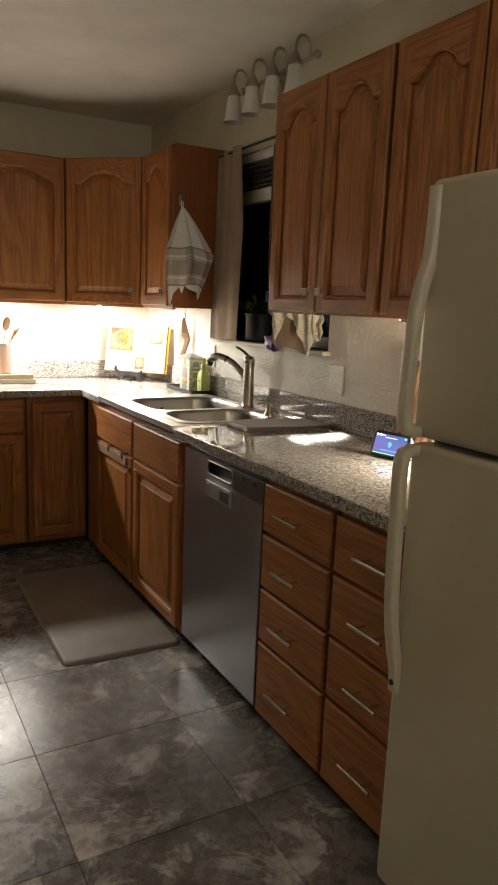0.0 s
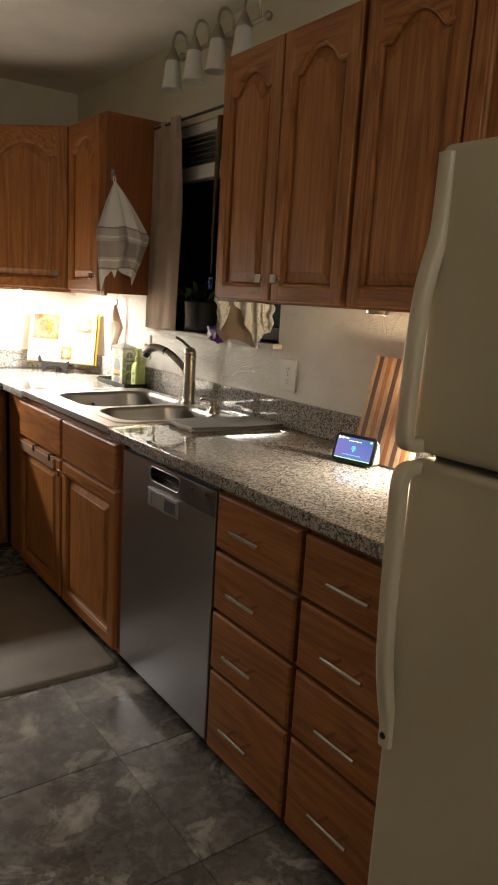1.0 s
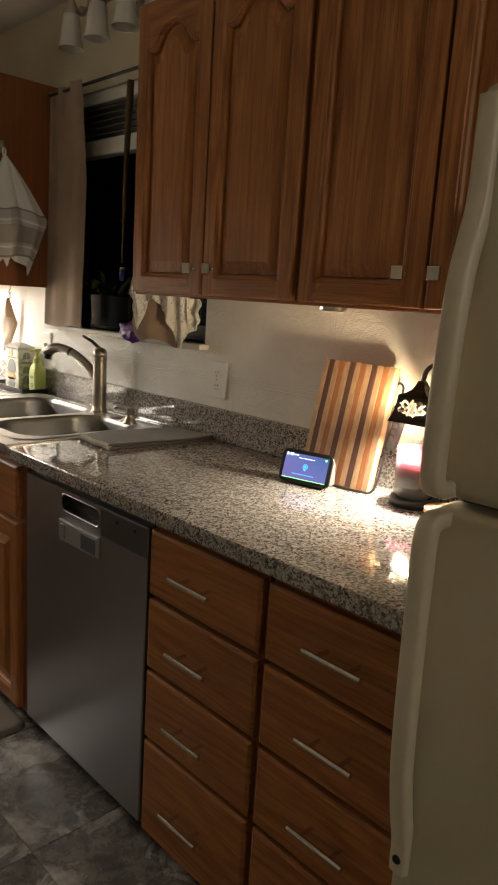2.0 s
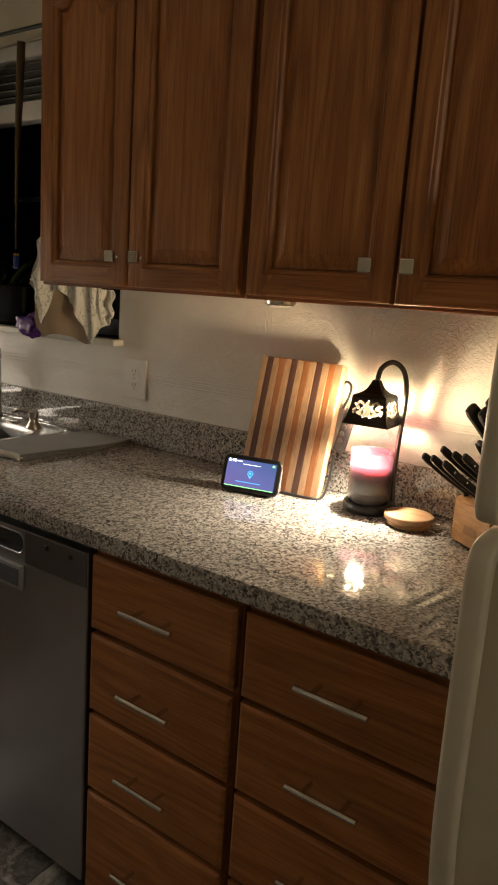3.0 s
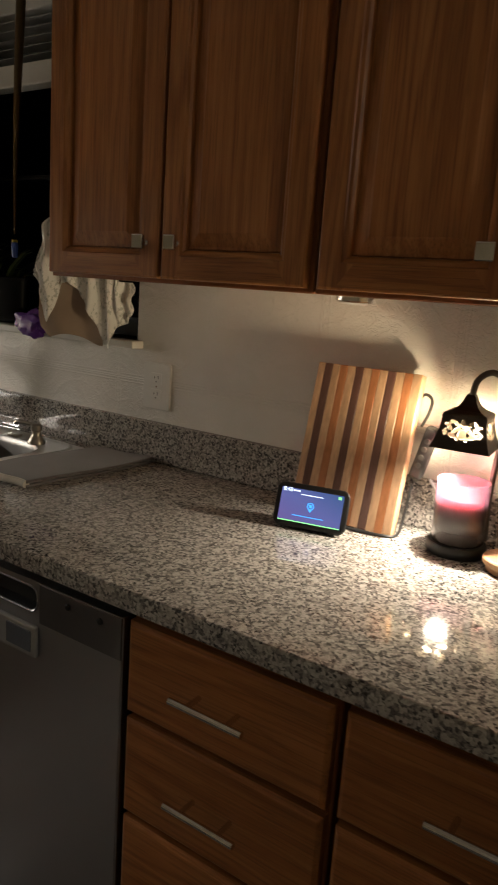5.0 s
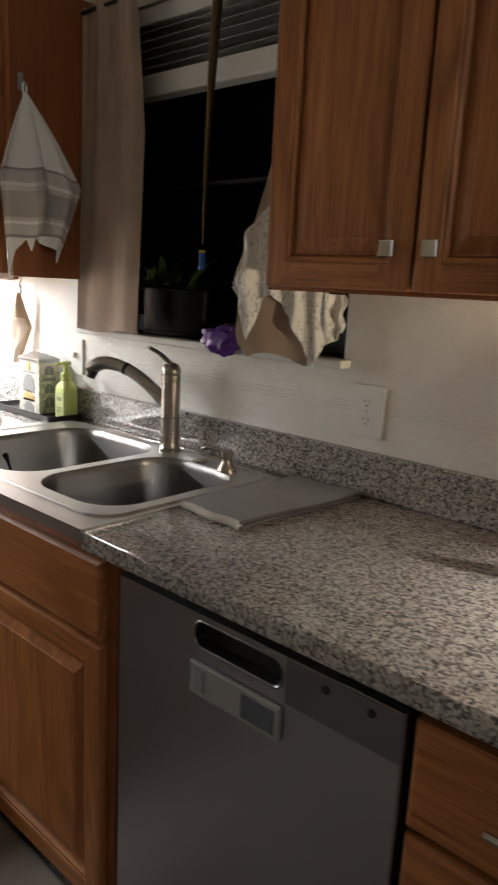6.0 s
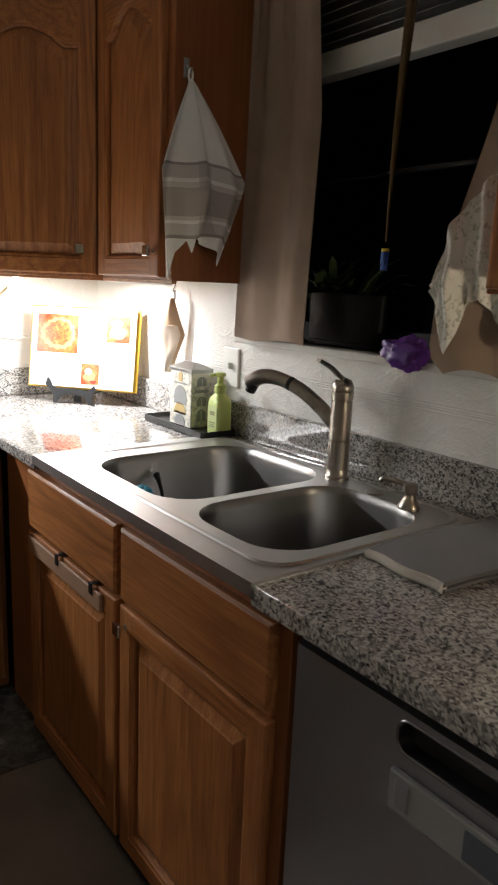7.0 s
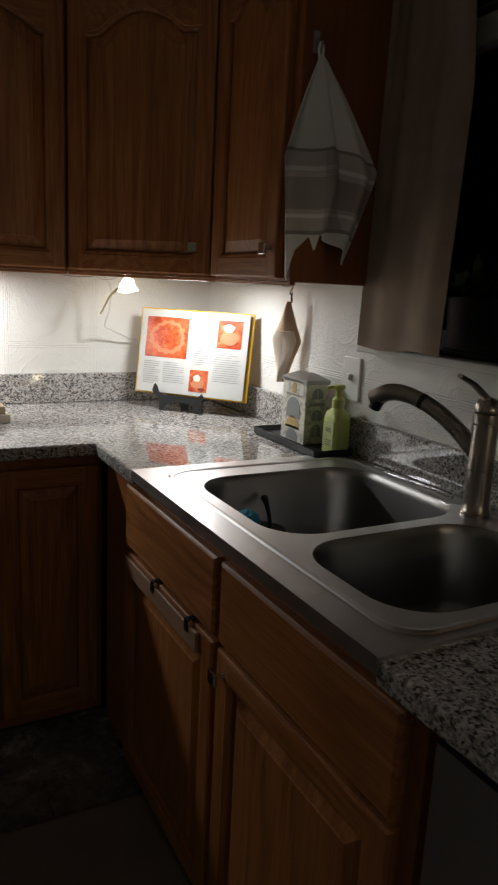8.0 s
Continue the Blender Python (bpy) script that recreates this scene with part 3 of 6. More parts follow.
# ---- fridge ----
def strap(points, width, thick, material, parent, name):
    """A rounded flat bar along points in the xz plane, width along y."""
    pts = [Vector(p) for p in bend(points, 7)]
    loops = []
    for i, p in enumerate(pts):
        d = (pts[min(i + 1, len(pts) - 1)] - pts[max(i - 1, 0)]).normalized()
        nrm = d.cross(Vector((0, 1, 0))).normalized()
        lp = []
        for k in range(16):
            a = 2 * math.pi * k / 16
            ca, sa = math.cos(a), math.sin(a)
            lp.append(p + Vector((0, 1, 0)) * (width / 2 * math.copysign(abs(ca) ** 0.55, ca)) + nrm * (thick / 2 * math.copysign(abs(sa) ** 0.55, sa)))
        loops.append(lp)
    return part(name, loft(loops), material, parent, "", True)


def fridge():
    f = thing("refrigerator", (1.28, 0.64, FLOOR), "off-white top-freezer refrigerator with long curved handles", "refrigerator")
    y0, y1, fx = 0.270, 1.014, 0.915
    part("body", box(0.978, 1.655, y0 + 0.004, y1 - 0.004, 0.05, 1.636, 0.008, 2), ENAMEL, f)
    part("freezer_door", box(fx, 0.972, y0, y1, 1.148, 1.636, 0.014, 4), ENAMEL, f, "", True)
    part("fridge_door", box(fx, 0.972, y0, y1, 0.135, 1.136, 0.014, 4), ENAMEL, f, "", True)
    part("gasket", box(0.965, 0.982, y0 + 0.015, y1 - 0.015, 0.14, 1.63), mat("gasket_grey", (0.12, 0.115, 0.10), 0.7), f)
    part("kick_grille", box(0.965, 0.985, y0 + 0.01, y1 - 0.01, 0.045, 0.12), BLACK, f)
    yh = 0.9985
    strap([(0.9180, yh, 1.622), (0.9170, yh, 1.550), (0.9130, yh, 1.495), (0.8930, yh, 1.420), (0.8840, yh, 1.330), (0.8810, yh, 1.240), (0.8820, yh, 1.178), (0.8940, yh, 1.163), (0.9260, yh, 1.160)], 0.029, 0.024, IVORY, f, "freezer_handle")
    strap([(0.9260, yh, 1.122), (0.8940, yh, 1.119), (0.8820, yh, 1.102), (0.8810, yh, 1.040), (0.8830, yh, 0.900), (0.8890, yh, 0.780), (0.9020, yh, 0.700), (0.9140, yh, 0.650), (0.9170, yh, 0.600)], 0.029, 0.024, IVORY, f, "door_handle")
    part("handle_screw", lathe((0, 0, 0), [(0.007, 0), (0.006, 0.002), (0.0, 0.002)], 14), BLACK, f).data.transform(pose(0.9040, yh, 0.622, 0, -90, 0))
    for y in (y0 + 0.06, y1 - 0.06):
        for x in (1.02, 1.6):
            part("foot", lathe((x, y, FLOOR), [(0.02, 0), (0.02, 0.02), (0.012, 0.032)], 12), BLACK, f)
    return f


fridge()


# ---- cloth helper ----
def sheet(fn, nu, nv, thick, material, name, parent=None, label=""):
    """A cloth or thin panel: fn(u, v) gives the place; its u, v are kept as texture coordinates."""
    grid = [[Vector(fn(i / nu, j / nv)) for i in range(nu + 1)] for j in range(nv + 1)]
    bm = bmesh.new()
    uv = bm.loops.layers.uv.new("UVMap")
    sides = []
    for sgn in (1, -1):
        rows = []
        for j in range(nv + 1):
            row = []
            for i in range(nu + 1):
                a = grid[j][min(i + 1, nu)] - grid[j][max(i - 1, 0)]
                b = grid[min(j + 1, nv)][i] - grid[max(j - 1, 0)][i]
                nrm = a.cross(b)
                nrm = nrm.normalized() if nrm.length > 1e-9 else Vector((0, 0, 1))
                row.append(bm.verts.new(grid[j][i] + nrm * thick / 2 * sgn))
            rows.append(row)
        sides.append(rows)

    def quad(vs, uvs):
        f = bm.faces.new(vs)
        for lp, t in zip(f.loops, uvs):
            lp[uv].uv = t

    for s, rows in enumerate(sides):
        for j in range(nv):
            for i in range(nu):
                idx = [(j, i), (j, i + 1), (j + 1, i + 1), (j + 1, i)]
                if s:
                    idx = idx[::-1]
                quad([rows[a][b] for a, b in idx], [(b / nu, a / nv) for a, b in idx])
    rim = [(0, i) for i in range(nu)] + [(j, nu) for j in range(nv)] + [(nv, i) for i in range(nu, 0, -1)] + [(j, 0) for j in range(nv, 0, -1)]
    for p, q in zip(rim, rim[1:] + rim[:1]):
        quad([sides[0][p[0]][p[1]], sides[1][p[0]][p[1]], sides[1][q[0]][q[1]], sides[0][q[0]][q[1]]], [(p[1] / nu, p[0] / nv)] * 2 + [(q[1] / nu, q[0] / nv)] * 2)
    return part(name, bm, material, parent, label, True)


def between(x, table):
    """Straight-line look-up in rows of (x, value)."""
    if x <= table[0][0]:
        return table[0][1]
    for (a, p), (b, q) in zip(table, table[1:]):
        if x <= b:
            return p + (q - p) * (x - a) / (b - a)
    return table[-1][1]


def woven(name, color, scale=900.0, rough=0.9, sheen=0.2):
    m = mat(name, color, rough, Sheen_Weight=sheen)
    n = Net(m)
    v = n.coords()
    a, b = n.noise(v, scale, 2), n.noise(v, 9.0, 3)
    n.out(Base_Color=n.ramp(b, (0.3, tuple(c * 0.86 for c in color)), (0.7, tuple(min(1, c * 1.06) for c in color))))
    n.bump(a, 0.35, 0.0008)
    return m


TAUPE = woven("taupe_curtain_cloth", (0.36, 0.27, 0.205), 900.0, 0.95, 0.0)
WHITE_PLASTIC = mat("white_plastic", (0.75, 0.74, 0.70), 0.4)
WHITE_PAINT = plaster("white_trim_paint", (0.72, 0.70, 0.65))


# ---- window over the sink ----
def window():
    w = thing("window_1", (WX + 0.1, 2.86, WZ0), "dark night window over the sink with a white sill", "window", kind="structure")
    part("window_sill", box(WX - 0.045, OUT - 0.02, WY0 - 0.02, WY1 + 0.05, WZ0 - 0.020, WZ0, 0.004, 2), WHITE_PAINT, w, "white painted sill")
    dark = mat("bronze_window_frame", (0.006, 0.006, 0.006), 0.5)
    x0, x1 = WX + 0.105, WX + 0.135
    bm = None
    for b in ((x0, x1, WY0, WY0 + 0.045, WZ0, WZ1), (x0, x1, WY1 - 0.045, WY1, WZ0, WZ1), (x0, x1, WY0 + 0.045, WY1 - 0.045, WZ0, WZ0 + 0.05), (x0, x1, WY0 + 0.045, WY1 - 0.045, WZ1 - 0.045, WZ1)):
        bm = box(*b, bm=bm)
    part("window_frame", bm, dark, w)
    # near-black sheets added over the jambs for the shade behind the curtains
    part("reveal_shade_sheet", box(WX + 0.004, x0, WY0 - 0.001, WY0 + 0.004, WZ0 + 0.001, WZ1), dark, w)
    part("reveal_shade_sheet", box(WX + 0.004, x0, WY1 - 0.004, WY1 + 0.001, WZ0 + 0.001, WZ1), dark, w)
    part("meeting_rail", box(x0 - 0.002, x1 - 0.003, WY0 + 0.045, WY1 - 0.045, 1.652, 1.664, 0.002), dark, w)
    glass = mat("window_glass", (0.9, 0.95, 0.95), 0.02, Transmission_Weight=1.0, IOR=1.05)
    for z0, z1 in ((WZ0 + 0.05, 1.652), (1.664, WZ1 - 0.045)):
        part("pane", box(x0 + 0.012, x0 + 0.016, WY0 + 0.045, WY1 - 0.045, z0, z1), glass, w)
    return w


window()
tagged(part("backdrop", box(OUT + 1.2, OUT + 1.25, -2, 8, -1, 5), mat("night_outside", (0.004, 0.004, 0.005), 0.9)), "dark night outside the window", "backdrop", kind="structure")


SLAT = mat("grey_slat", (0.42, 0.41, 0.39), 0.45)


def blind():
    b = thing("window_blind", (WX + 0.035, 2.86, 1.89), "white slatted blind drawn up to the window's top", "blind")
    y0, y1 = WY0 + 0.012, WY1 - 0.012
    part("bottom_rail", box(WX + 0.012, WX + 0.062, y0, y1, 1.886, 1.946, 0.005, 2), WHITE_PLASTIC, b)
    part("head_rail", box(WX + 0.010, WX + 0.064, y0, y1, 2.075, 2.118, 0.003), WHITE_PLASTIC, b)
    for i in range(5):
        z = 1.964 + i * 0.0235
        bm = sheet_slat(WX + 0.014, WX + 0.060, y0, y1, z)
        part("slat", bm, SLAT, b)
    return b


def sheet_slat(x0, x1, y0, y1, z):
    prof = [(x0 + (x1 - x0) * k / 6, z + 0.004 * math.sin(math.pi * k / 6)) for k in range(7)]
    lp = [(x, q) for x, q in prof] + [(x, q - 0.0016) for x, q in prof[::-1]]
    return loft([[(x, y, q) for x, q in lp] for y in (y0, y1)])


blind()


def curtains():
    rod = thing("curtain_rod", (1.625, 2.86, 2.13), "thin black metal curtain rod above the window", "curtain rod")
    part("rod", tube([(1.628, 2.365, 2.128), (1.628, 3.366, 2.128)], 0.006), BLACK, rod, "", True)
    for y in (2.385, 3.352):
        part("bracket", tube([(1.628, y, 2.128), (WX, y, 2.128)], 0.004, 8), BLACK, rod)

    def left(u, v):
        z = 2.142 - 0.920 * v
        wid = 0.262 + 0.05 * min(1, v * 2.5)
        y = 3.350 - wid * u + 0.012 * v
        pleat = (1 - 0.65 * v) * 0.012 * math.sin(u * 12.5 + 0.6) + 0.005 * math.sin(u * 31 + 4 * v) * (1 - v)
        return (1.622 + pleat - 0.010 * v + 0.01 * math.sin(u * 5), y, z - 0.006 * math.sin(u * 6) * v)

    tagged(sheet(left, 60, 34, 0.003, TAUPE, "curtain"), "taupe cloth curtain hanging gathered beside the window", "curtain", "curtains")

    def right(u, v):
        z = 2.140 - 0.925 * v
        y_in = between(z, ((1.20, 2.548), (1.25, 2.590), (1.36, 2.586), (1.50, 2.566), (1.70, 2.532), (2.14, 2.500)))
        y_out = 2.384 + 0.040 * min(1.0, max(0.0, (1.40 - z) / 0.05))
        y = y_in + (y_out - y_in) * u
        pull = min(1.0, v * 1.4)
        x = 1.624 * (1 - pull) + (1.640 - 0.48 * (y - 2.35)) * pull
        return (x + 0.006 * math.sin(u * 9 + 2 * v), y, z + 0.012 * math.sin(u * 4.5) * v)

    tagged(sheet(right, 44, 34, 0.003, TAUPE, "curtain"), "taupe cloth curtain pulled aside at the window", "curtain", "curtains")


curtains()


def floral():
    m = woven("floral_cloth", (0.72, 0.70, 0.63))
    n = Net(m)
    v = n.coords()
    leaf = n.add("ShaderNodeTexVoronoi", Vector=n.coords((1, 1, 0.5)), Scale=150.0)
    where = n.noise(v, 26.0, 2)
    spot = n.math("MULTIPLY", n.math("GREATER_THAN", n.math("MULTIPLY_ADD", leaf.outputs["Distance"], -0.25, n.noise(n.coords((1, 1, 0.6)), 190.0, 3, 0.6)), 0.43), n.math("GREATER_THAN", where, 0.47))
    n.out(Base_Color=n.mix(n.math("MULTIPLY", spot, 0.50), (0.84, 0.83, 0.79), (0.22, 0.25, 0.20)))
    # hem and upper edge along the wall, from the cupboard's end towards the window's middle
    low = ((2.350, 1.285), (2.360, 1.268), (2.386, 1.254), (2.400, 1.207), (2.410, 1.197), (2.422, 1.222), (2.448, 1.290), (2.478, 1.335), (2.500, 1.362),
           (2.528, 1.352), (2.538, 1.290), (2.546, 1.255), (2.556, 1.272), (2.566, 1.318), (2.588, 1.372))
    high = ((2.345, 1.368), (2.384, 1.368), (2.388, 1.600), (2.460, 1.600), (2.500, 1.580), (2.530, 1.540), (2.556, 1.495), (2.572, 1.445), (2.588, 1.390))

    def fn(u, w):
        y = 2.345 + 0.243 * u
        a, b = between(y, high), between(y, low)
        x = 1.622 - 0.48 * (y - 2.35) + 0.007 * math.sin(y * 120) + 0.004 * math.sin(y * 260 + w * 3) + 0.004 * math.sin(w * 9)
        return (x, y + 0.003 * math.sin(w * 11 + y * 60), a + (b - a) * w)

    tagged(sheet(fn, 110, 24, 0.002, m, "floral_cloth"), "white cloth printed with grey-green sprigs draped over the curtain", "cloth")


floral()


def planter():
    p = thing("planter", (1.735, 3.03, WZ0), "black oval planter with a small dark green plant on the sill", "planter")
    dark = mat("planter_black", (0.004, 0.004, 0.005), 0.45, Specular_IOR_Level=0.15)
    prof = ((0.94, 0.0), (0.97, 0.004), (0.97, 0.014), (0.93, 0.016), (0.98, 0.125), (1.0, 0.135), (0.96, 0.137), (0.92, 0.115))
    bm = loft([ring((1.735, 3.03, WZ0 + h), 0.056 * r, 40, "z", 0.140 * r) for r, h in prof])
    part("pot", bm, dark, p, "", True)
    part("soil", loft([ring((1.735, 3.03, WZ0 + h), 0.049, 30, "z", 0.132) for h in (0.10, 0.118)]), mat("soil", (0.02, 0.014, 0.01), 0.95), p)
    leafm = mat("plant_leaf", (0.05, 0.075, 0.025), 0.5)
    rng = random.Random(4)
    for k in range(38):
        y = 3.03 + (0.115 - 0.20 * rng.random() ** 1.5)
        x = 1.735 + rng.uniform(-0.03, 0.03)
        a, ln = rng.uniform(0, 6.28), rng.uniform(0.09, 0.24)
        rise = rng.uniform(0.6, 1.05)
        pts = []
        for s in (0, 0.35, 0.7, 1.0):
            pts.append(Vector((x + 0.35 * ln * s * math.cos(a), y + 0.6 * ln * s * math.sin(a), WZ0 + 0.112 + ln * (rise * s - 0.45 * s * s))))
        side = Vector((-math.sin(a), math.cos(a), 0.15))
        lp = []
        for q, wdt in zip(pts, (0.003, 0.013, 0.010, 0.001)):
            lp.append([q + side * wdt, q + Vector((0, 0, 0.0012)), q - side * wdt, q - Vector((0, 0, 0.0012))])
        part("leaf", loft(lp), leafm, p)
    return p


planter()


def wand():
    # a tapered amber stick ending in a yellow band and blue tip
    w = thing("amber_stick", (1.645, 2.83, 1.42), "tapered amber stick with a blue and yellow tip before the window", "brush")
    amber = mat("amber_handle", (0.10, 0.055, 0.012), 0.5)
    part("handle", tube(bend([(1.640, 2.800, 2.10), (1.642, 2.815, 1.90), (1.645, 2.828, 1.70), (1.645, 2.832, 1.48)]), [0.013 - 0.0105 * (i / 24) ** 1.5 for i in range(25)], 10), amber, w, "", True)
    part("band", tube([(1.645, 2.832, 1.456), (1.645, 2.832, 1.464)], 0.0088, 12), mat("yellow_band", (0.65, 0.50, 0.05), 0.4), w)
    part("tip", tube([(1.645, 2.833, 1.415), (1.645, 2.832, 1.445), (1.645, 2.832, 1.462)], [0.008, 0.0095, 0.0085], 12), mat("blue_tip", (0.03, 0.09, 0.42), 0.4), w)


wand()


def bag():
    bm = bmesh.new()
    bmesh.ops.create_icosphere(bm, subdivisions=4, radius=1.0)
    for v in bm.verts:
        n0 = 0.8 * noise.noise(v.co * 1.7) + 0.8 * abs(noise.noise(v.co * 2.9)) - 0.2 * abs(noise.noise(v.co * 4.3))
        k = 1 + 0.45 * n0
        v.co = Vector((v.co.x * 0.022 * k, v.co.y * 0.058 * k, v.co.z * 0.035 * k))
        v.co = Vector((1.622, 2.727, 1.238)) + v.co + Vector((0, 0.25 * (v.co.z * -0.6), 0))
        if v.co.x > WX - 0.049:
            v.co.z = max(v.co.z, WZ0 + 0.001)
    b = part("plastic_bag", bm, mat("purple_plastic", (0.13, 0.03, 0.30), 0.32, Transmission_Weight=0.25), None, "", True)
    tagged(b, "crumpled purple plastic bag on the window sill", "bag")


bag()


# ---- lamp bar over the window ----
def vanity_light():
    f = thing("wall_light", (1.62, 2.78, 2.373), "four-armed nickel wall light with frosted glass shades, switched off", "wall light")
    aged = brushed("aged_nickel", (0.42, 0.37, 0.31), "y", 0.34)
    frost = mat("frosted_glass", (0.90, 0.88, 0.84), 0.35, Transmission_Weight=0.45)
    part("bar", tube([(1.612, 2.485, 2.373), (1.612, 3.075, 2.373)], 0.009, 14), aged, f, "", True)
    for y in (2.475, 3.085):
        bm = bmesh.new()
        bmesh.ops.create_uvsphere(bm, u_segments=18, v_segments=12, radius=0.017)
        part("end_ball", moved(bm, Matrix.Translation((1.612, y, 2.373))), aged, f, "", True)
    plate = lathe((0, 0, 0), [(0.062, 0), (0.062, 0.006), (0.050, 0.014), (0.020, 0.020), (0.014, 0.060), (0.0, 0.062)], 30)
    part("wall_plate", moved(plate, pose(WX, 2.78, 2.366, 0, -90, 0)), aged, f, "", True)
    for y in (3.035, 2.863, 2.691, 2.519):
        pts = bend([(1.608, y, 2.376), (1.607, y, 2.407), (1.597, y, 2.435), (1.573, y, 2.446), (1.551, y, 2.435), (1.541, y, 2.407), (1.540, y, 2.378)])
        a = part("arm", tube(pts, 0.0058, 10), aged, f, "", True)
        part("socket", lathe((1.540, y, 2.328), [(0.031, 0), (0.032, 0.007), (0.025, 0.019), (0.013, 0.044), (0.008, 0.053)], 24), aged, a, "", True)
        bell = [(0.028, 0.0), (0.032, -0.026), (0.036, -0.062), (0.041, -0.095), (0.046, -0.111), (0.044, -0.111), (0.039, -0.094), (0.034, -0.062), (0.030, -0.026), (0.026, -0.001)]
        part("shade", lathe((1.540, y, 2.328), bell, 30, caps=(False, False)), frost, a, "frosted glass bell shade", True)
        part("bulb", lathe((1.540, y, 2.240), [(0.0, 0), (0.016, 0.006), (0.023, 0.024), (0.018, 0.050), (0.012, 0.068), (0.012, 0.088)], 18), mat("unlit_bulb", (0.8, 0.79, 0.75), 0.3), a, "", True)


vanity_light()


# ---- tea towel on a hook ----
def tea_towel():
    m = mat("tea_towel_cloth", (0.7, 0.67, 0.6), 0.9)
    n = Net(m)
    v0 = n.coords()
    sp = n.add("ShaderNodeSeparateXYZ", Vector=v0)
    s = n.math("DIVIDE", n.math("SUBTRACT", sp.outputs[0], 1.445), 0.14)
    s = n.math("SQRT", n.math("MULTIPLY_ADD", s, s, 0.06))
    q = n.math("DIVIDE", n.math("SUBTRACT", 1.868, sp.outputs[2]), 0.43)
    q = n.math("MULTIPLY_ADD", s, -0.06, n.math("ADD", q, n.math("MULTIPLY", n.math("SINE", n.math("MULTIPLY", sp.outputs[0], 48.0)), 0.010)))
    white, pale, grey, dark = (0.88, 0.86, 0.82), (0.64, 0.595, 0.55), (0.43, 0.38, 0.35), (0.37, 0.325, 0.30)
    col = n.ramp(q, (0.0, white), (0.430, dark), (0.448, pale), (0.520, white), (0.545, pale), (0.575, grey), (0.740, pale), (0.765, white), (0.785, pale), (0.850, dark), (0.868, white))
    col.node.color_ramp.interpolation = "CONSTANT"
    band = n.math("LESS_THAN", n.math("ABSOLUTE", n.math("SUBTRACT", sp.outputs[0], 1.452)), 0.030)
    band = n.math("MULTIPLY", band, n.math("MULTIPLY", n.math("GREATER_THAN", q, 0.43), n.math("LESS_THAN", q, 0.86)))
    col = n.mix(n.math("MULTIPLY", band, 0.45), col, (0.36, 0.31, 0.29))
    v = n.coords()
    n.out(Base_Color=n.mix(0.35, col, n.ramp(n.noise(v, 700.0, 2), (0.3, g(0.8)), (0.7, g(1.1))), "MULTIPLY"))
    n.bump(n.noise(v, 800.0, 2), 0.4, 0.0008)
    low = ((0.0, 1.374), (0.10, 1.385), (0.16, 1.445), (0.26, 1.475), (0.33, 1.442), (0.40, 1.482), (0.6, 1.470), (0.80, 1.445), (0.88, 1.415), (0.93, 1.430), (1.0, 1.47))

    def fn(u, v_):
        xm, xb = 1.312 + 0.282 * u, 1.338 + 0.190 * u
        zm = 1.640 - 0.035 * math.sin(u * 3.1)
        zb = between(u, low)
        t = v_
        # top, widest line, hem
        if t < 0.58:
            k = t / 0.58
            x = 1.414 + (xm - 1.414) * k ** 0.82
            z = 1.868 + (zm - 1.868) * k
        else:
            k = (t - 0.58) / 0.42
            x = xm + (xb - xm) * k ** 1.2
            z = zm + (zb - zm) * k
        fold = 0.5 + 0.5 * math.sin(u * 15.0 + 1.0 + 1.6 * t + 0.8 * math.sin(u * 9))
        return (x, 3.338 - (0.010 + 0.042 * fold) * min(1.0, 0.25 + t * 1.2), z)

    t = thing("tea_towel", (1.414, 3.33, 1.42), "white linen tea towel with grey-brown stripes hanging from a hook", "towel")
    sheet(fn, 80, 50, 0.0022, m, "cloth", t)
    part("loop", tube(bend([(1.410, 3.330, 1.862), (1.407, 3.329, 1.880), (1.412, 3.328, 1.893), (1.418, 3.329, 1.880), (1.417, 3.330, 1.862)]), 0.003, 8), m, t)
    t.location.x += 0.011
    h = thing("adhesive_hook", (1.412, 3.345, 1.89), "small clear plastic hook stuck to the cupboard side", "hook")
    clear = mat("clear_plastic", (0.75, 0.75, 0.74), 0.15, Transmission_Weight=0.6)
    part("pad", box(1.404, 1.420, 3.347, 3.3515, 1.875, 1.922, 0.002, 2), clear, h)
    part("prong", tube(bend([(1.412, 3.347, 1.905), (1.412, 3.336, 1.892), (1.412, 3.328, 1.884), (1.412, 3.324, 1.895)]), 0.0032, 8), clear, h, "", True)
    h.location.x += 0.011


tea_towel()


